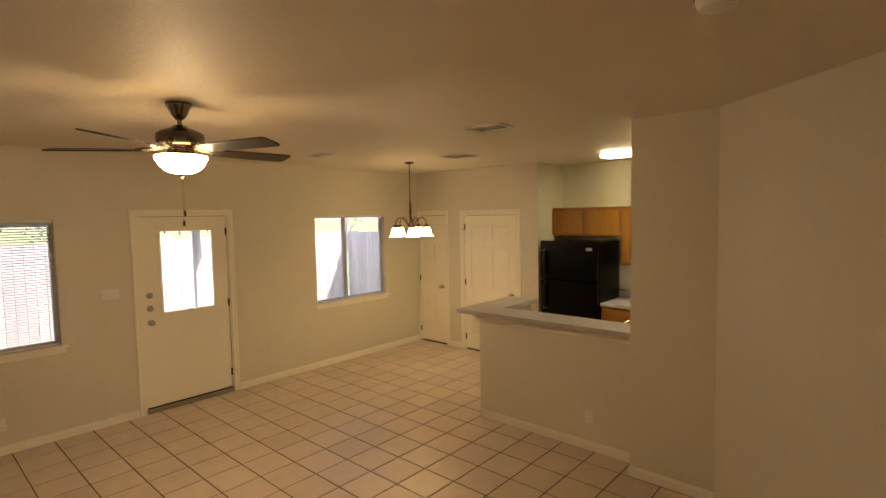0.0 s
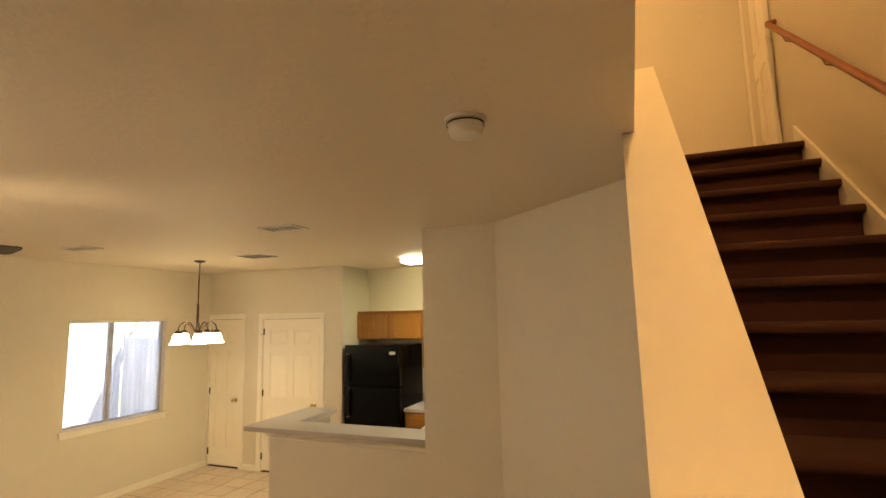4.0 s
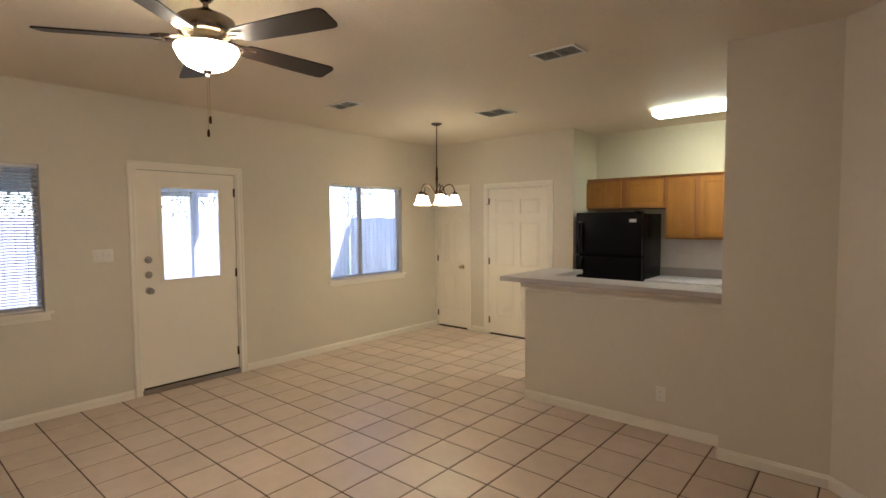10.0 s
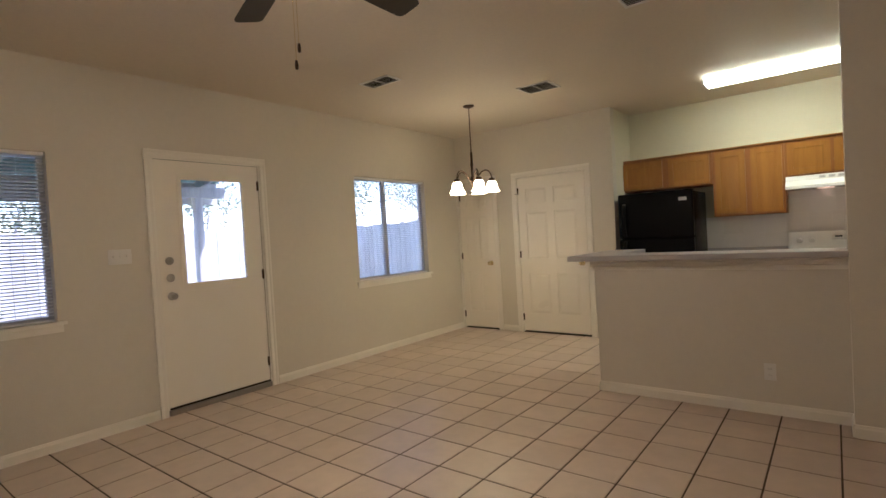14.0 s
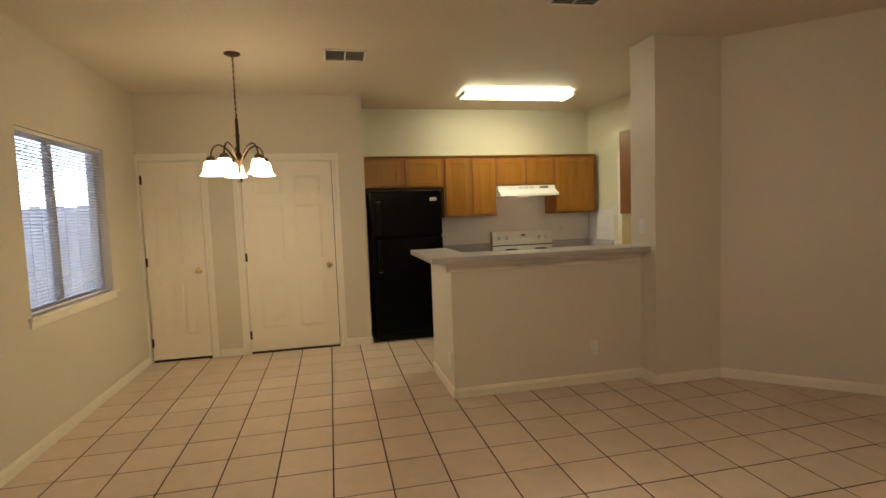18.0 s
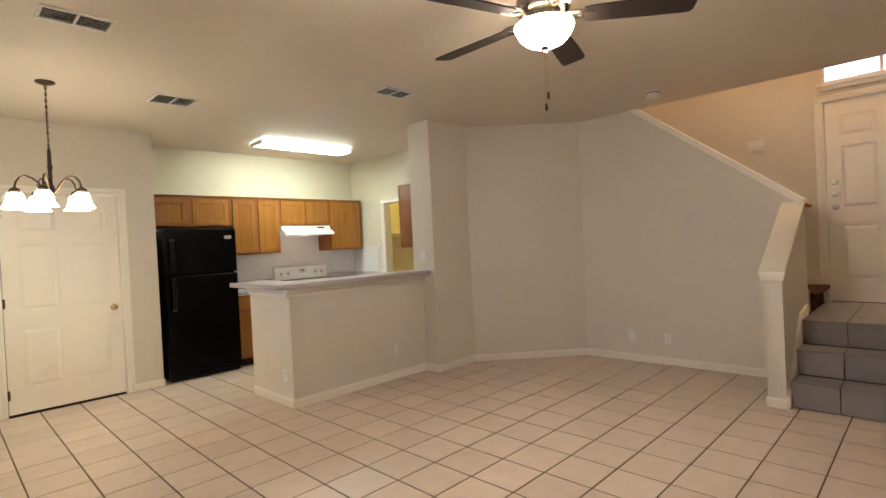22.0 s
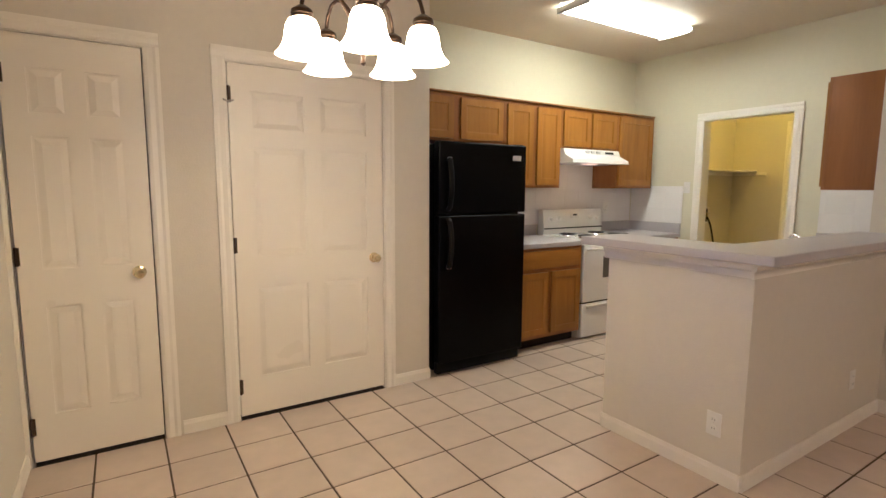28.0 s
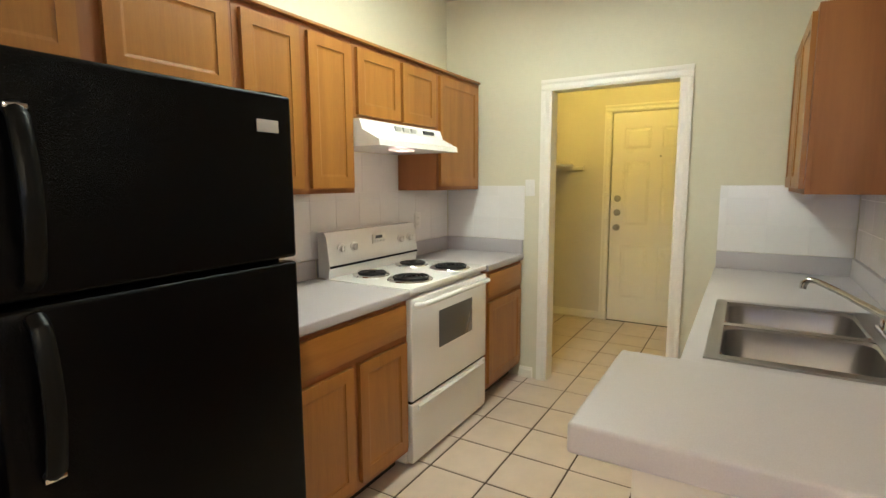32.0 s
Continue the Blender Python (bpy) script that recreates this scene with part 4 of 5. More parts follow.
# ---- refrigerator ----
fridge = thing("refrigerator", (-3.09, 6.5, 0.0), "glossy black top-freezer refrigerator with curved handles", "refrigerator")
FX = (-3.455, -2.663)
part("body", solid([((FX[0], 6.235, 0.03), (FX[1], 6.855, 1.675))], 0.006), BLACK, fridge)
part("grille", solid([((FX[0] + 0.01, 6.185, 0.012), (FX[1] - 0.01, 6.235, 0.09))], 0.004), BLACKP, fridge)
for k, (a, b) in enumerate(((0.098, 1.172), (1.186, 1.692))):
    dr = part("door", solid([((FX[0], 6.150, a), (FX[1], 6.225, b))], 0.014, 4), BLACK, fridge)
    part("gasket", solid([((FX[0] + 0.012, 6.226, a + 0.01), (FX[1] - 0.012, 6.2345, b - 0.01))]), BLACKP, dr)
    hx = FX[0] + 0.072
    za, zb = ((0.80, 1.15) if k == 0 else (1.215, 1.575))
    pts = [(hx, 6.147, za), (hx, 6.123, za + 0.02)] + [(hx, 6.123 - 0.024 * math.sin(math.pi * i / 8), za + 0.02 + (zb - za - 0.04) * i / 8) for i in range(9)] + [(hx, 6.123, zb - 0.02), (hx, 6.147, zb)]
    hb = bmesh.new()
    tube(pts, 0.015, 10, hb)
    for v in hb.verts:
        v.co.x = hx + (v.co.x - hx) * 1.35
    hd = part("handle", hb, BLACKP, dr)
    ze = za if k == 0 else zb
    part("handle_end", solid([((hx - 0.021, 6.128, ze - 0.006), (hx + 0.021, 6.149, ze + 0.006))], 0.003), CHROME, hd, "chrome handle end")
part("hinge_cover", solid([((FX[1] - 0.09, 6.175, 1.6755), (FX[1] - 0.01, 6.285, 1.70))], 0.006), BLACKP, fridge)
part("badge", solid([((-2.800, 6.1465, 1.575), (-2.720, 6.1495, 1.612))], 0.001), PAPER, fridge, "small silver badge")

# ---- range ----
RX = (-1.87, -1.04)
rg = thing("range", (-1.44, 6.5, 0.0), "white electric coil range with an oven window", "stove")
part("body", solid([((RX[0], 6.29, 0.012), (RX[1], 6.84, 0.885))], 0.003), ENAMEL, rg)
part("cooktop", solid([((RX[0] - 0.003, 6.252, 0.888), (RX[1] + 0.003, 6.80, 0.918))], 0.006, 3), ENAMEL, rg)
dr = part("oven_door", solid([((RX[0] + 0.006, 6.25, 0.345), (RX[1] - 0.006, 6.288, 0.865))], 0.008, 3), ENAMEL, rg)
part("oven_window", solid([((-1.61, 6.2475, 0.555), (-1.235, 6.252, 0.755))], 0.002), OVENGLASS, dr, "dark oven window")
part("handle", tube([(RX[0] + 0.04, 6.25, 0.83), (RX[0] + 0.05, 6.215, 0.835), (RX[1] - 0.05, 6.215, 0.835), (RX[1] - 0.04, 6.25, 0.83)], 0.015, 10), ENAMEL, dr)
dw = part("drawer", solid([((RX[0] + 0.006, 6.252, 0.02), (RX[1] - 0.006, 6.288, 0.33))], 0.008, 3), ENAMEL, rg)
part("pull", prism([(6.252, 0.285), (6.238, 0.292), (6.236, 0.312), (6.252, 0.318)], "x", RX[0] + 0.05, RX[1] - 0.05), ENAMEL, dw, smooth=False)
part("door_gap", solid([((RX[0] + 0.01, 6.262, 0.331), (RX[1] - 0.01, 6.287, 0.344))]), SHADOWGAP, rg)
bg = part("backguard", prism([(6.775, 0.919), (6.765, 0.985), (6.785, 1.14), (6.80, 1.162), (6.845, 1.162), (6.845, 0.919)], "x", RX[0], RX[1]), ENAMEL, rg)
part("trim_strip", solid([((RX[0] + 0.004, 6.762, 0.972), (RX[1] - 0.004, 6.770, 0.984))]), BLACKP, bg)
for x in (-1.77, -1.665, -1.22, -1.12):
    kb = lathe([(0.0, 0.0), (0.028, 0.0), (0.028, 0.006), (0.020, 0.010), (0.018, 0.028), (0.0, 0.030)], 18)
    box(kb, (-0.005, -0.018, 0.026), (0.005, 0.018, 0.034))
    bmesh.ops.rotate(kb, verts=kb.verts, cent=(0, 0, 0), matrix=Matrix.Rotation(radians(96), 3, "X"))
    bmesh.ops.translate(kb, verts=kb.verts, vec=(x, 6.777, 1.075))
    part("knob", kb, ENAMEL, bg)
part("clock", solid([((-1.50, 6.768, 1.07), (-1.38, 6.776, 1.125))], 0.001), WPLASTIC, bg)
part("display", solid([((-1.475, 6.765, 1.098), (-1.415, 6.7685, 1.116))]), INK, bg)
for k in range(4):
    part("key", solid([((-1.485 + 0.027 * k, 6.7655, 1.078), (-1.467 + 0.027 * k, 6.7685, 1.088))]), PAPER, bg)
for x, y, r in ((-1.655, 6.40, 0.105), (-1.255, 6.66, 0.085), (-1.655, 6.66, 0.085), (-1.235, 6.40, 0.105)):
    bn = part("burner", lathe([(0.0, 0.001), (r * 0.35, 0.001), (r, 0.0025), (r + 0.014, 0.006), (r + 0.018, 0.0), ], 28, at=(x, y, 0.918)), CHROME, rg, "chrome drip bowl")
    turns = 4
    spiral = [(x + (0.018 + (r - 0.022) * i / 72) * math.cos(turns * 2 * math.pi * i / 72), y + (0.018 + (r - 0.022) * i / 72) * math.sin(turns * 2 * math.pi * i / 72), 0.931) for i in range(73)]
    part("coil", tube(spiral, 0.0062, 6), COIL, bn, "black heating coil")

# ---- range hood ----
hd = thing("range_hood", (-1.47, 6.6, 1.6), "white under-cabinet range hood with a small lamp", "range hood")
part("shell", prism([(YK - 0.002, 1.739), (UF - 0.035, 1.739), (UF - 0.055, 1.685), (6.43, 1.635), (6.425, 1.605), (6.45, 1.605), (YK - 0.002, 1.605)], "x", -1.858, -1.09), ENAMEL, hd, smooth=False)
part("control", solid([((-1.30, UF - 0.0545, 1.702), (-1.19, UF - 0.040, 1.722))]), INK, hd)
for k in range(3):
    part("vent_slot", solid([((-1.58 + 0.075 * k, UF - 0.0545, 1.70), (-1.53 + 0.075 * k, UF - 0.040, 1.724))]), PAPER, hd)
part("lamp_lens", solid([((-1.60, 6.49, 1.594), (-1.46, 6.57, 1.604))], 0.006), HOODLAMP, hd, "faintly lit lamp lens")
lamp("hood_bulb", (-1.53, 6.53, 1.575), HOOD_W, (1.0, 0.62, 0.34), 0.03)

# ---- wall tiles behind the counters ----
def tile_field(name, axis, plane, spans, label, facing):
    """White square tiles on a wall; spans: (from, to, z0, z1)."""
    f = tagged(new(name), label, "backsplash", kind="structure")
    t = 0.2
    for u0, u1, z0, z1 in spans:
        a, b = sorted((plane, plane + facing * 0.004))
        lo, hi = ((u0, a, z0), (u1, b, z1)) if axis == "x" else ((a, u0, z0), (b, u1, z1))
        part("grout", solid([(lo, hi)]), SPLASHGROUT, f, smooth=False)
        n, m = max(1, math.ceil((u1 - u0) / t - 0.01)), max(1, math.ceil((z1 - z0) / 0.155 - 0.05))
        for i in range(n):
            for j in range(m):
                p, q = u0 + t * i + 0.0012, min(u0 + t * (i + 1), u1) - 0.0012
                r, s = z0 + 0.155 * j + 0.0012, min(z0 + 0.155 * (j + 1), z1) - 0.0012
                a, b = sorted((plane + facing * 0.004, plane + facing * 0.0056))
                lo, hi = ((p, a, r), (q, b, s)) if axis == "x" else ((a, p, r), (b, q, s))
                part("tile", solid([(lo, hi)], 0.0006, 1), SPLASH, f)
    return f


tile_field("backsplash_rear", "x", YK, [(-2.69, XE - 0.01, 1.017, 1.3705), (-1.858, -1.09, 1.3705, 1.603)], "white square wall tiles behind the range", -1)
tile_field("backsplash_end", "y", XE, [(6.245, YK - 0.01, 1.017, 1.40), (4.39, 5.03, 1.017, 1.40)], "white square wall tiles on the kitchen's end wall", -1)
tile_field("backsplash_sink", "x", 4.381, [(-1.40, XE - 0.01, 1.017, 1.365)], "white square wall tiles behind the sink", 1)

# ---- ceiling fan ----
FC = Vector((-3.10, 1.487, CH))
fan = thing("ceiling_fan", FC, "nickel ceiling fan with five dark blades and lit bowl", "ceiling fan")
part("canopy", lathe([(0.0, 0.0), (0.072, 0.0), (0.074, -0.012), (0.066, -0.022), (0.040, -0.075), (0.022, -0.095), (0.0, -0.096)], 28, at=FC), ANTIQUE, fan)
FC = FC + Vector((0, 0, 0.028))     # short downrod
part("downrod", tube([FC + Vector((0, 0, -0.11)), FC + Vector((0, 0, -0.175))], 0.013, 14), ANTIQUE, fan)
part("motor", lathe([(0.0, -0.155), (0.03, -0.157), (0.05, -0.172), (0.105, -0.192), (0.128, -0.208), (0.131, -0.222), (0.131, -0.262), (0.120, -0.276), (0.095, -0.292), (0.0, -0.294)], 32, at=FC), ANTIQUE, fan)
part("light_fitter", lathe([(0.0, -0.294), (0.072, -0.295), (0.076, -0.318), (0.060, -0.328), (0.112, -0.334), (0.116, -0.340), (0.0, -0.342)], 28, at=FC), ANTIQUE, fan)
bowl = [(0.141, -0.338), (0.143, -0.346), (0.136, -0.362), (0.120, -0.392), (0.094, -0.418), (0.058, -0.435), (0.0, -0.441)]
part("glass_bowl", lathe([(r - 0.0015, z + 0.001) for r, z in bowl[::-1]] + bowl, 36, at=FC), BOWL, fan, "lit alabaster glass bowl")
# opaque inner shell added to keep the bowl's glow off the ceiling
part("bowl_lining", lathe([(r - 0.0035, z + 0.003) for r, z in bowl[::-1]] + [(r - 0.002, z + 0.002) for r, z in bowl], 36, at=FC), WPLASTIC, fan)
part("finial", lathe([(0.0, -0.440), (0.022, -0.441), (0.020, -0.450), (0.008, -0.458), (0.010, -0.468), (0.0, -0.474)], 16, at=FC), ANTIQUE, fan)
for dx, z in ((0.012, -0.655), (-0.010, -0.715)):
    ch = part("pull_chain", tube([FC + Vector((dx, 0.02 * (1 if dx > 0 else -1), -0.335)), FC + Vector((dx, 0, -0.46)), FC + Vector((dx, 0, z))], 0.0014, 5), BRASS, fan)
    part("fob", lathe([(0.0, 0.0), (0.005, -0.002), (0.007, -0.02), (0.006, -0.034), (0.0, -0.038)], 10, at=FC + Vector((dx, 0, z))), BRONZE, ch)
for k in range(5):
    a = radians(18 + 72 * k)
    turn = Matrix.Translation(FC) @ Matrix.Rotation(a, 4, "Z")
    ib = bmesh.new()
    tube([(0.085, 0, -0.285), (0.125, 0.012, -0.292), (0.16, 0.028, -0.297), (0.195, 0.034, -0.299), (0.235, 0.026, -0.300)], [0.011, 0.010, 0.008, 0.009, 0.006], 8, ib)
    tube([(0.085, 0, -0.285), (0.125, -0.012, -0.292), (0.16, -0.028, -0.297), (0.195, -0.034, -0.299), (0.235, -0.026, -0.300)], [0.011, 0.010, 0.008, 0.009, 0.006], 8, ib)
    tube([(0.175, -0.03, -0.299), (0.19, 0, -0.301), (0.175, 0.03, -0.299)], 0.006, 8, ib)
    ib.transform(turn)
    iron = part("blade_iron", ib, ANTIQUE, fan)
    outline = [(0.19, -0.050), (0.24, -0.058), (0.50, -0.068), (0.672, -0.071), (0.692, -0.062), (0.70, -0.044), (0.70, 0.046), (0.692, 0.062), (0.672, 0.070), (0.50, 0.068), (0.24, 0.058), (0.19, 0.050)]
    bb = prism(outline, "z", -0.0035, 0.0035)
    bb.transform(turn @ Matrix.Translation((0, 0, -0.302)) @ Matrix.Rotation(radians(-12), 4, "X"))
    part("blade", bb, BLADE, fan, smooth=False)
lamp("fan_lamp", FC + Vector((0, 0, -0.375)), FAN_W, WARM, 0.045)

# ---- chandelier ----
CC = Vector((-4.585, 4.843, CH))
cd = thing("chandelier", CC, "dark bronze five-arm chandelier with lit frosted bell shades", "chandelier")
part("canopy", lathe([(0.0, 0.0), (0.062, 0.0), (0.063, -0.008), (0.045, -0.018), (0.015, -0.026), (0.0, -0.027)], 24, at=CC), BRONZE, cd)
links = bmesh.new()
z = -0.03
k = 0
while z > -0.50:
    ring = [(0.0, 0.007 * math.cos(t), z - 0.014 + 0.015 * math.sin(t)) if k % 2 else (0.007 * math.cos(t), 0.0, z - 0.014 + 0.015 * math.sin(t)) for t in [2 * math.pi * i / 8 for i in range(9)]]
    tube([CC + Vector(p) for p in ring], 0.0024, 5, links)
    z -= 0.024
    k += 1
part("chain", links, BRONZE, cd)
part("cord", tube([CC + Vector((0.003, 0.003, -0.02)), CC + Vector((-0.003, 0.002, -0.3)), CC + Vector((0.002, -0.002, -0.52))], 0.003, 6), BRONZE, cd)
part("column", lathe([(0.0, -0.49), (0.010, -0.50), (0.013, -0.52), (0.013, -0.62), (0.020, -0.635), (0.014, -0.65), (0.012, -0.76), (0.026, -0.79), (0.030, -0.83), (0.022, -0.86), (0.010, -0.885), (0.014, -0.905), (0.006, -0.93), (0.010, -0.945), (0.0, -0.955)], 20, at=CC), BRONZE, cd)
for k in range(5):
    a = radians(250 + 72 * k)
    turn = Matrix.Translation(CC) @ Matrix.Rotation(a, 4, "Z")
    R = 0.208
    arc = [(0.022, -0.835), (0.045, -0.80), (0.075, -0.752), (0.110, -0.718), (0.145, -0.705), (0.175, -0.716), (0.198, -0.748), (R, -0.785), (R, -0.815)]
    ab = tube([(x, 0, zz) for x, zz in arc], 0.0068, 8)
    ab.transform(turn)
    arm = part("arm", ab, BRONZE, cd)
    place = turn @ Vector((R, 0, -0.792))
    part("shade_holder", lathe([(0.0, 0.0), (0.014, 0.0), (0.034, -0.014), (0.037, -0.026), (0.034, -0.030), (0.037, -0.036), (0.034, -0.042), (0.0, -0.043)], 18, at=place), BRONZE, arm)
    bell = [(0.028, -0.036), (0.044, -0.045), (0.053, -0.064), (0.057, -0.088), (0.062, -0.114), (0.074, -0.138), (0.088, -0.153)]
    part("bell_shade", lathe(bell + [(r - 0.004, zz + 0.001) for r, zz in bell[::-1]], 26, at=place), BELL, arm, "lit frosted glass bell")
    lamp("chandelier_lamp", place + Vector((0, 0, -0.125)), BELL_W, WARM, 0.035)

# ---- kitchen ceiling light ----
kl = thing("ceiling_light", (-1.96, 5.8, CH), "white fluorescent ceiling light with a glowing acrylic diffuser", "ceiling light")
LX, LY = (-2.46, -1.195), (5.775, 6.075)
part("housing", solid([((LX[0] + 0.03, LY[0] + 0.05, CH - 0.025), (LX[1] - 0.03, LY[1] - 0.05, CH - 0.0005))]), ENAMEL, kl)
part("diffuser", prism([(LY[0], CH - 0.038), (LY[0] + 0.02, CH - 0.055), (LY[0] + 0.06, CH - 0.062), (LY[1] - 0.06, CH - 0.062), (LY[1] - 0.02, CH - 0.055), (LY[1], CH - 0.038), (LY[1], CH - 0.026), (LY[0], CH - 0.026)], "x", LX[0] + 0.02, LX[1] - 0.02), TUBE, kl, "glowing acrylic diffuser", smooth=False)
for a, b in ((LX[0], LX[0] + 0.02), (LX[1] - 0.02, LX[1])):
    part("end_cap", solid([((a, LY[0] - 0.004, CH - 0.066), (b, LY[1] + 0.004, CH - 0.02))], 0.004), WPLASTIC, kl)

# ---- unseen ceiling lamps of the utility room and the upstairs hall; entry lamp added as fill ----
for name, place, watts, label in (("utility_light", (0.55, 5.9, CH), UTIL_W, "small frosted ceiling light in the utility room"), ("hall_light", (-0.45, 3.9, 5.4), HALL_W, "small frosted ceiling light in the upstairs hall"),
                                   ("entry_light", (0.72, 0.1, 5.4), ENTRY_W, "small unseen fill light added above the entry landing")):
    t = thing(name, place, label, "ceiling light")
    part("base", lathe([(0.0, 0.0), (0.12, 0.0), (0.12, -0.02), (0.0, -0.022)], 24, at=place), WPLASTIC, t)
    part("socket", lathe([(0.0, -0.02), (0.02, -0.021), (0.02, -0.05), (0.0, -0.051)], 14, at=place), WPLASTIC, t)
    lamp(name + "_bulb", Vector(place) + Vector((0, 0, -0.12)), watts, YELLOW if name == "utility_light" else AMBER, 0.04)


# ---- ceiling vents and detector ----
def vent(x0, x1, y0, y1, along):
    v = thing("ceiling_vent", ((x0 + x1) / 2, (y0 + y1) / 2, CH), "white metal ceiling vent with dark open slats", "vent", "ceiling vents")
    f = 0.02
    # near-black sheet drawn as the shade behind the slats
    part("backing", solid([((x0 + f, y0 + f, CH - 0.002), (x1 - f, y1 - f, CH - 0.0005))]), SHADOWGAP, v)
    part("frame", solid([((x0, y0, CH - 0.010), (x0 + f, y1, CH - 0.0005)), ((x1 - f, y0, CH - 0.010), (x1, y1, CH - 0.0005)), ((x0 + f, y0, CH - 0.010), (x1 - f, y0 + f, CH - 0.0005)), ((x0 + f, y1 - f, CH - 0.010), (x1 - f, y1, CH - 0.0005))], 0.002), WPLASTIC, v)
    part("divider", solid([(((x0 + x1) / 2 - 0.006, y0 + f, CH - 0.011), ((x0 + x1) / 2 + 0.006, y1 - f, CH - 0.002))]), WPLASTIC, v)
    n = int((y1 - y0 - 2 * f) / 0.024)
    for i in range(n):
        for a, b, s in ((x0 + f, (x0 + x1) / 2 - 0.006, 1), ((x0 + x1) / 2 + 0.006, x1 - f, 1)):
            y = y0 + f + 0.024 * (i + 0.5)
            bm = prism([(y - 0.004, CH - 0.0085), (y - 0.0028, CH - 0.0085), (y + 0.003, CH - 0.003), (y + 0.0018, CH - 0.003)] if s > 0 else [(y + 0.0028, CH - 0.0085), (y + 0.004, CH - 0.0085), (y - 0.0018, CH - 0.003), (y - 0.003, CH - 0.003)], "x", a, b)
            part("slat", bm, WPLASTIC, v, smooth=False)
    return v


vent(-4.79, -4.44, 3.42, 3.61, "x")
vent(-3.89, -3.55, 4.65, 4.94, "x")
vent(-2.495, -2.165, 3.415, 3.615, "x")
sm = thing("smoke_detector", (-0.365, 2.048, CH), "round white smoke detector on the ceiling", "smoke detector")
part("base", lathe([(0.0, 0.0), (0.075, 0.0), (0.075, -0.012), (0.0, -0.013)], 28, at=(-0.365, 2.048, CH - 0.0005)), WPLASTIC, sm)
part("cover", lathe([(0.064, -0.013), (0.062, -0.040), (0.054, -0.060), (0.032, -0.068), (0.0, -0.069)], 28, at=(-0.365, 2.048, CH - 0.0005)), WPLASTIC, sm)
part("sensor_ring", lathe([(0.0665, -0.016), (0.0675, -0.016), (0.0675, -0.022), (0.0665, -0.022)], 28, at=(-0.365, 2.048, CH - 0.0005)), SHADOWGAP, sm)


# ---- outlets and switches ----
def plate(name, m, gangs, label, category, toggles=True):
    """A wall plate; its face looks along -y."""
    t = thing(name, (0, 0, 0), label, category)
    w = 0.070 + 0.046 * (gangs - 1)
    part("cover", solid([((-w / 2, -0.006, -0.057), (w / 2, -0.0005, 0.057))], 0.003, 2), WPLASTIC, t, local=True)
    for g in range(gangs):
        x = -0.023 * (gangs - 1) + 0.046 * g
        if toggles:
            part("toggle", solid([((x - 0.004, -0.018, -0.004), (x + 0.004, -0.0062, 0.012))], 0.001), WPLASTIC, t, local=True)
        else:
            for z in (-0.021, 0.021):
                s = part("socket", lathe([(0.0, 0.0), (0.016, 0.0), (0.016, 0.002), (0.0, 0.0025)], 16), WPLASTIC, t, local=True)
                s.matrix_local = pose(0, -0.006, z, 90)
                part("slot", solid([((-0.007, -0.0095, z - 0.004), (-0.005, -0.0088, z + 0.005)), ((0.005, -0.0095, z - 0.004), (0.007, -0.0088, z + 0.005))]), INK, t, local=True)
    part("screw", solid([((-0.002, -0.0068, 0.0285), (0.002, -0.0062, 0.0325))]), NICKEL, t, local=True)
    t.matrix_world = m
    return t


plate("wall_outlet", pose(-1.85, YP, 0.29), 1, "white duplex outlet on the half wall", "outlet", False)
plate("wall_outlet", pose(XP, 4.385, 0.275, 0, 0, -90), 1, "white duplex outlet on the half wall's end", "outlet", False)
plate("wall_outlet", pose(XB, 0.88, 0.27, 0, 0, 90), 1, "white duplex outlet under the window", "outlet", False)
plate("wall_outlet", pose(0.167, 2.60, 0.28, 0, 0, -90.9), 1, "white duplex outlet on the stair wall", "outlet", False)
plate("wall_outlet", pose(0.173, 2.21, 0.275, 0, 0, -90.9), 1, "white cable outlet on the stair wall", "outlet", False)
plate("wall_outlet", pose(-0.87, YK - 0.0058, 1.16), 1, "white duplex outlet on the tiled wall", "outlet", False)
plate("light_switch", pose(XB, 1.77, 1.32, 0, 0, 90), 3, "white triple light switch beside the patio door", "light switch")
plate("light_switch", pose(XE, 6.205, 1.385, 0, 0, -90), 1, "white light switch beside the utility opening", "light switch")
plate("light_switch", pose(XR - 0.014, 1.57, 2.30, 0, 0, -91.4), 3, "white triple light switch above the stairs", "light switch")
plate("light_switch", pose(XC, 4.22, 1.265, 0, 0, -90), 1, "white light switch on the wall stub", "light switch")

# ---- utility room shelf ----
sh = thing("wall_shelf", (0.75, 6.6, 1.58), "white painted wall shelf in the utility room", "shelf")
part("board", solid([((XE + 0.125, 6.46, 1.585), (1.445, 6.755, 1.605))], 0.002), TRIM, sh)
part("cleat", solid([((1.43, 6.35, 1.545), (1.449, 6.755, 1.584))], 0.002), TRIM, sh)
part("cleat", solid([((XE + 0.125, 6.74, 1.545), (1.43, 6.759, 1.584))], 0.002), TRIM, sh)

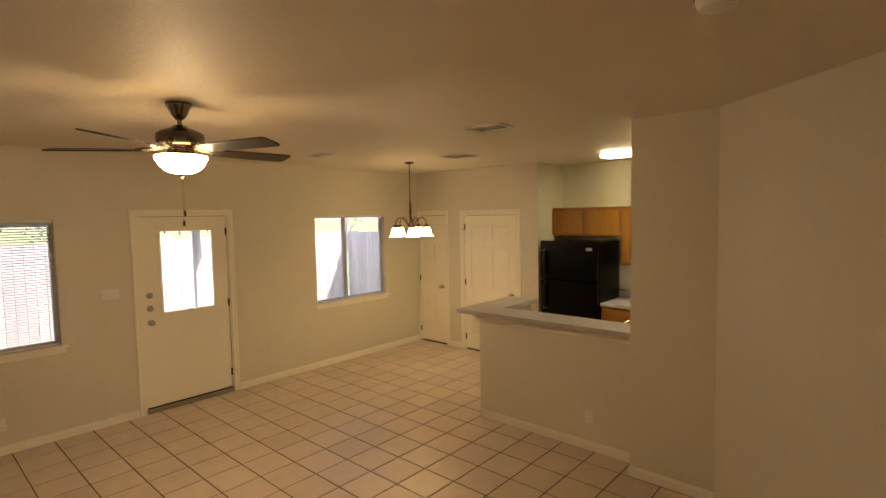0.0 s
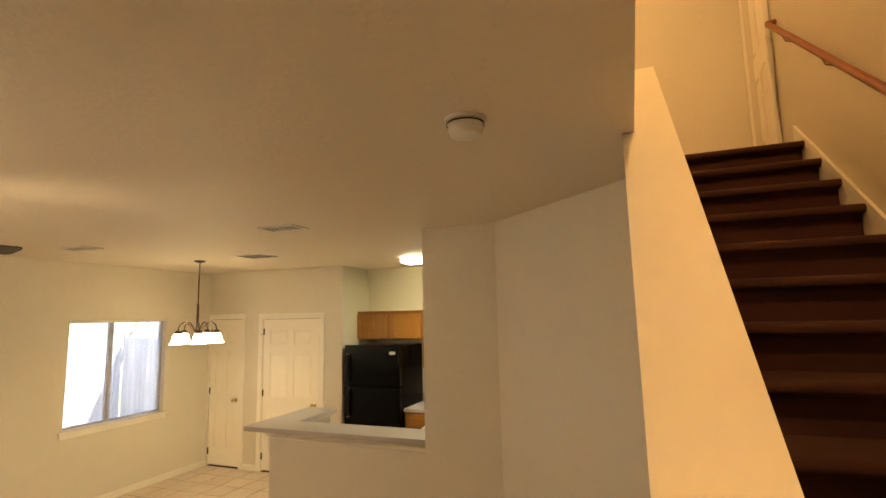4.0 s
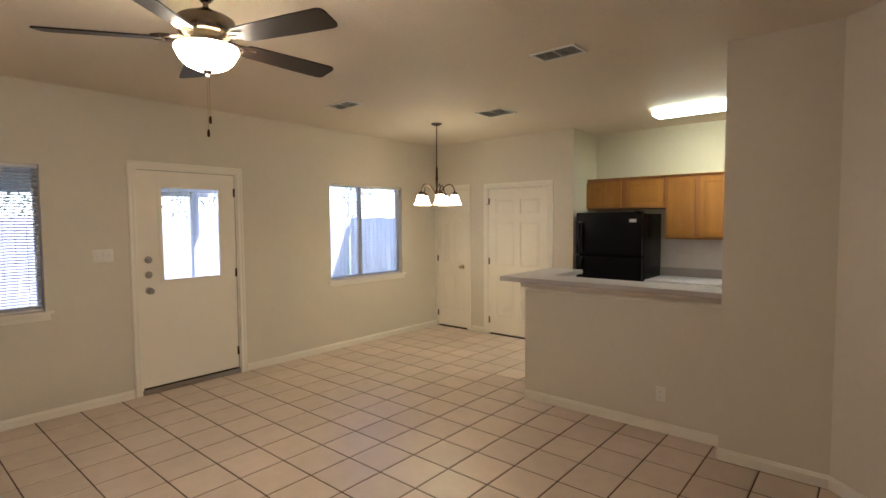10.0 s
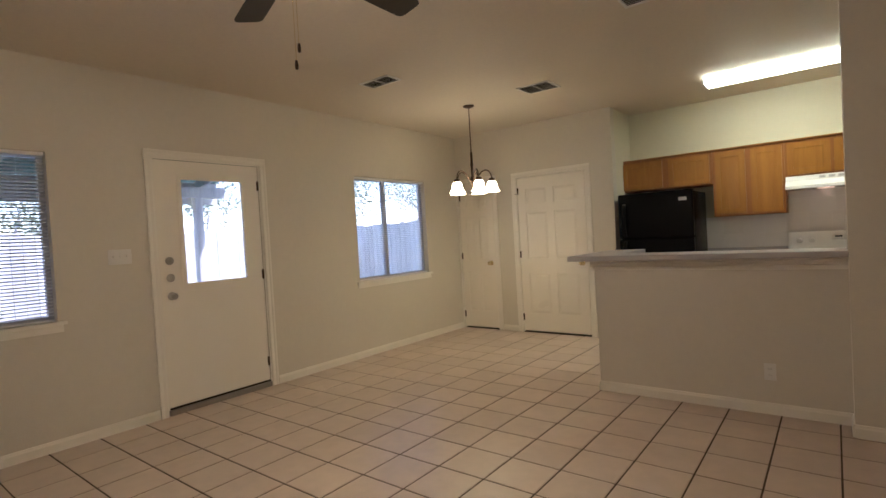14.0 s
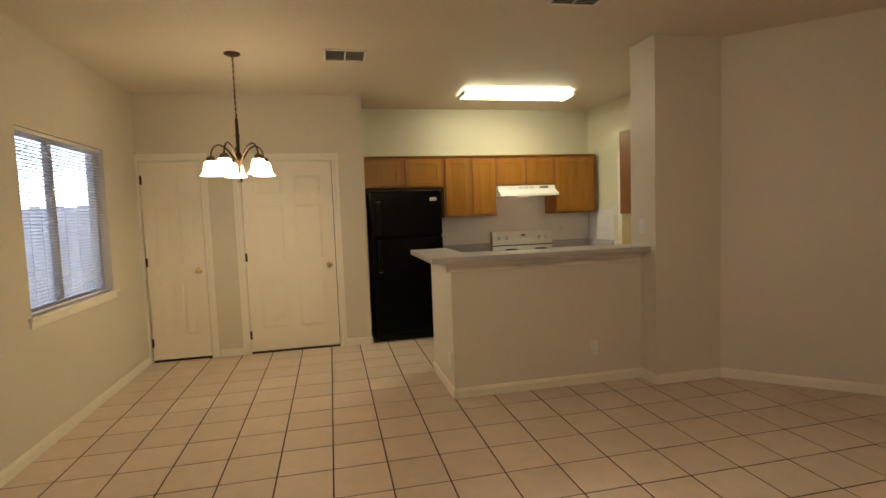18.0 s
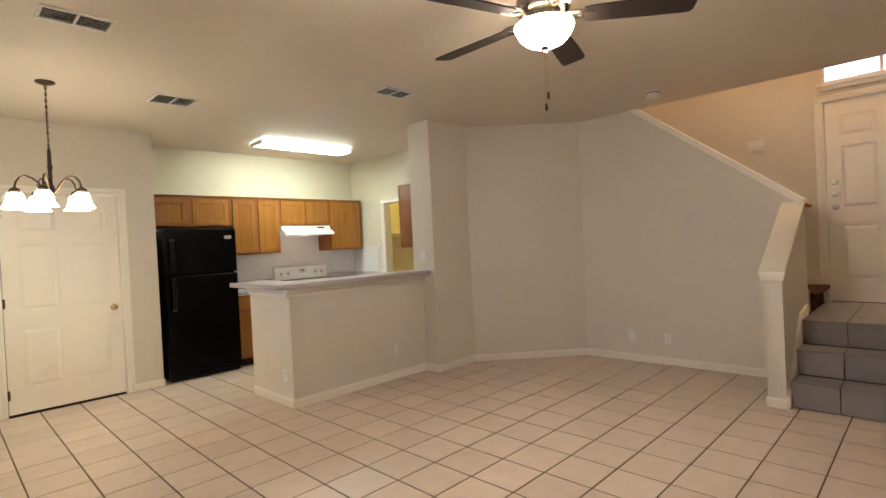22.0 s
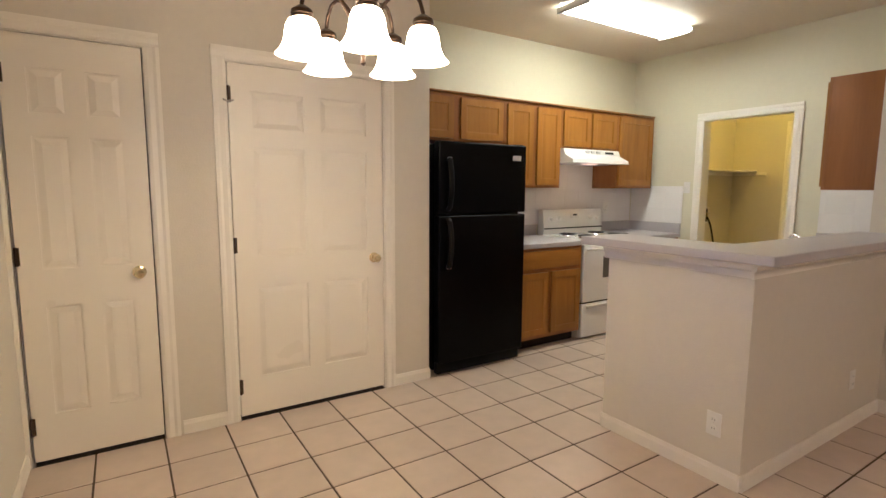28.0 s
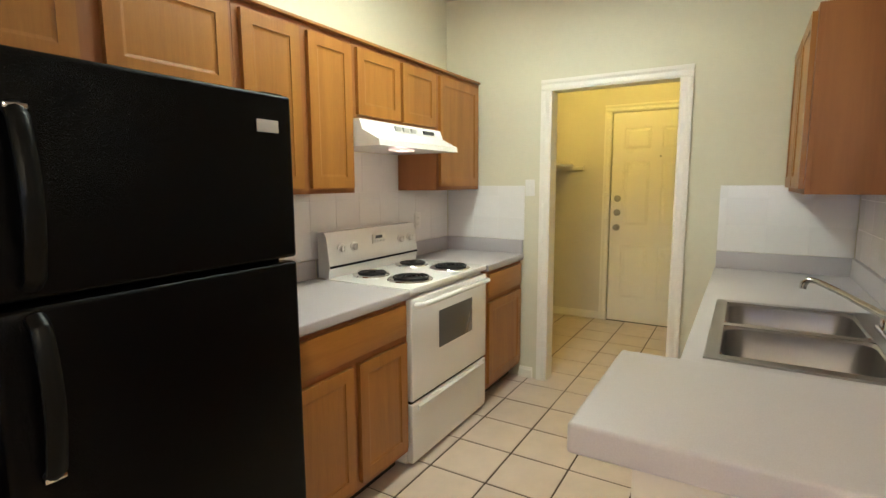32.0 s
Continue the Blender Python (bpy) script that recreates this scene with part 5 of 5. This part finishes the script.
# ---- washer outlet box in the utility room ----
WX = 0.72
wb = thing("washer_outlet_box", (WX + 0.11, 6.755, 1.05), "dark washer outlet box with valves on the utility wall", "outlet box")
part("frame", cells([WX, WX + 0.02, WX + 0.20, WX + 0.22], [6.748, 6.7595], [0.945, 0.965, 1.13, 1.15], lambda x, y, z: not (WX + 0.02 < x < WX + 0.20 and 0.965 < z < 1.13)), WPLASTIC, wb, smooth=False)
part("recess", solid([((WX + 0.021, 6.7565, 0.966), (WX + 0.199, 6.7595, 1.129))]), SHADOWGAP, wb, "dark recess")
for x in (WX + 0.065, WX + 0.155):
    part("valve", lathe([(0.0, 0.0), (0.012, 0.0), (0.012, 0.03), (0.02, 0.034), (0.02, 0.046), (0.0, 0.047)], 12, at=(x, 6.735, 1.03)), BRASS, wb, "brass valve")
part("hose", tube([(WX + 0.155, 6.735, 1.03), (WX + 0.165, 6.72, 0.99), (WX + 0.205, 6.71, 0.92), (WX + 0.255, 6.715, 0.82), (WX + 0.305, 6.72, 0.70), (WX + 0.315, 6.725, 0.62)], 0.011, 8), BLACKP, wb, "black rubber hose")

# ---- outdoors ----
# unseen slab added to keep direct sun from coming through the transom
setting("porch_roof", solid([((XR + 0.13, -1.0, 4.3), (3.1, 4.5, 4.42))], 0.01), TRIM, "plain unseen slab added to block sun at the transom", "roof")
setting("ground", solid([((-400, -400, -0.6), (XB - 0.15, 400, -0.16)), ((XB - 0.15, 7.2, -0.6), (400, 400, -0.16)), ((1.75, -400, -0.6), (400, 7.2, -0.16)), ((XB - 0.15, -400, -0.6), (1.75, -1.4, -0.16))]), GRASS, "short green lawn", "ground")
setting("patio", solid([((-9.0, -2.8, -0.159), (XB - 0.141, 4.1, -0.03))], 0.01), CONCRETE, "grey concrete patio slab", "patio")
pr = thing("patio_cover", (-7.4, 1.5, 0), "green sheet patio cover on wooden posts", "patio cover")
for y in (-2.4, 0.64, 3.72):
    part("post", solid([((-8.49, y - 0.05, -0.03), (-8.39, y + 0.05, 2.06))], 0.006), FENCE, pr)
part("beam", solid([((-8.50, -2.6, 2.061), (-8.38, 4.1, 2.21))], 0.006), FENCE, pr)
for i in range(12):
    y = -2.55 + 0.58 * i
    part("rafter", prism([(XB - 0.145, 2.60), (XB - 0.145, 2.70), (-8.7, 2.31), (-8.7, 2.211)], "y", y, y + 0.04), FENCE, pr, smooth=False)
wav = bmesh.new()
prev = None
for i in range(120):
    y = -2.65 + 6.85 * i / 119
    z = 0.012 * math.sin(i * 1.3)
    cur = [wav.verts.new((XB - 0.145, y, 2.72 + z)), wav.verts.new((-8.85, y, 2.32 + z))]
    if prev:
        wav.faces.new((prev[0], cur[0], cur[1], prev[1]))
    prev = cur
bmesh.ops.solidify(wav, geom=wav.faces[:], thickness=0.004)
part("fascia", solid([((-8.735, -2.6, 2.0), (-8.702, 4.15, 2.305))], 0.004), FENCE, pr)
part("sheet", wav, ROOFTIN, pr, "green corrugated roof sheet")
fence = thing("fence", (-10.6, 2.0, -0.16), "weathered grey wooden privacy fence behind the lawn", "fence")
rng = random.Random(4)
pick = to_mesh("picket", solid([((-0.009, -0.069, 0.0), (0.009, 0.069, 1.86))], 0.003, 1), FENCE)
for i in range(166):
    p = new("picket", pick)
    p.parent = fence
    if i < 118:
        p.location = (rng.uniform(-0.008, 0.008), -10.4 + 0.143 * i, rng.uniform(-0.03, 0.02))
    else:
        p.matrix_local = pose(0.08 + 0.143 * (i - 118), 6.45, rng.uniform(-0.03, 0.02), 0, 0, 90)
for z in (0.3, 1.0, 1.6):
    part("fence_rail", solid([((-0.05, -10.4, z - 0.04), (-0.012, 6.43, z + 0.04))]), FENCE, fence, local=True)


def tree(place, height, seed, leafy):
    r = random.Random(seed)
    t = thing("tree", place, "bare winter tree with a few leaves behind the fence" if leafy < 400 else "small leafy tree behind the fence", "tree", "yard trees")
    wood, leaves = bmesh.new(), bmesh.new()

    def limb(p, way, length, rad, depth):
        pts, rr = [p], [rad]
        for i in range(4):
            way = (way + Vector((r.uniform(-0.2, 0.2), r.uniform(-0.2, 0.2), r.uniform(-0.05, 0.15)))).normalized()
            p = p + way * length / 4
            pts.append(p)
            rr.append(rad * (1 - 0.13 * (i + 1)))
        tube(pts, rr, 7 if depth < 2 else 4, wood)
        if depth < 4:
            for k in range(r.choice((2, 3, 3)) if depth < 3 else 3):
                side = Vector((r.uniform(-1, 1), r.uniform(-1, 1), r.uniform(-0.1, 0.7))).normalized()
                limb(pts[r.choice((2, 3, 4, 4))], (way + side * 0.9).normalized(), length * r.uniform(0.55, 0.8), rr[-1] * 0.75, depth + 1)
        if depth >= 3:
            for k in range(leafy // 32):
                q = p + Vector((r.gauss(0, 0.22), r.gauss(0, 0.22), r.gauss(0, 0.18)))
                u = Vector((r.uniform(-1, 1), r.uniform(-1, 1), r.uniform(-1, 1))).normalized() * 0.048
                v = u.cross(Vector((r.uniform(-1, 1), r.uniform(-1, 1), 1))).normalized() * 0.027
                leaves.faces.new([leaves.verts.new(q + s) for s in (-u, -v, u, v)])
    limb(Vector(place), Vector((0, 0, 1)), height * 0.30, height * 0.022, 0)
    part("trunk", wood, BARK, t)
    if leaves.faces:
        part("crown", leaves, LEAF, t, smooth=False)
    else:
        leaves.free()


for place, h, s, leafy in (((-12.6, -2.5, -0.16), 5.0, 1, 1000), ((-12.2, 0.3, -0.16), 4.6, 2, 1100), ((-13.0, 2.6, -0.16), 5.2, 6, 900), ((-12.4, 5.6, -0.16), 5.0, 3, 600), ((-12.0, 9.2, -0.16), 5.2, 5, 480), ((-11.8, 12.2, -0.16), 5.4, 11, 400),
                           ((-14.5, -0.9, -0.16), 7.0, 8, 1400), ((-14.5, 1.5, -0.16), 6.4, 12, 1200), ((-13.5, 15.5, -0.16), 7.0, 9, 900)):
    tree(place, h, s, leafy)

# ---- floor tiles, last ----
G = 0.0088
half = (PITCH - G) / 2
bm = solid([((-half, -half, -0.009), (half, half, 0.0))], 0.003, 1)
tile_mesh = to_mesh("floor_tile", bm, TILE)
floor = bpy.data.objects["floor"]
rest = bmesh.new()
inside = lambda x, y: not (x > 0.3 and y < 4.6) and not (x > -0.62 + PITCH / 2 and y < 1.02)
count = 0
for i in range(-2, 24):
    for j in range(-6, 22):
        x, y = GX + PITCH * (i + 0.5), GY + PITCH * (j + 0.5)
        if not (-5.95 < x < 1.6 and -1.3 < y < 6.95) or not inside(x, y):
            continue
        if (0.9 < y < 6.3 and -5.9 < x < -0.8) and count < 300:
            t = new("floor_tile", tile_mesh)
            t.parent = floor
            t.location = (x, y, rng.uniform(-0.0004, 0.0004))
            count += 1
        else:
            box(rest, (x - half, y - half, -0.009), (x + half, y + half, 0.0))
tagged(part("floor_tiles_far", rest, TILE, floor, smooth=False), kind="stuff")
# tiles of the entry steps and the landing
land = bpy.data.objects["landing"]
G2 = 0.006
for k, x in enumerate(ST):
    z1 = RISE * (k + 1)
    y = 1.0
    while y > YS + 0.05:
        ya = max(y - PITCH, YS)
        part("riser_tile", solid([((x, ya + G2 / 2, z1 - RISE + 0.006), (x + 0.012, y - G2 / 2, z1 - 0.012))], 0.002, 1), SHADEDSTEPTILE, land)
        if k < 2:
            part("tread_tile", solid([((x - 0.004, ya + G2 / 2, z1 - 0.009), (ST[k + 1] - 0.004, y - G2 / 2, z1))], 0.003, 1), SHADEDSTEPTILE, land)
        else:
            u = x - 0.004
            while u < XR - 0.05:
                part("tread_tile", solid([((u, ya + G2 / 2, z1 - 0.009), (min(u + PITCH, XR) - G2, y - G2 / 2, z1))], 0.003, 1), SHADEDSTEPTILE, land)
                u += PITCH
        y -= PITCH
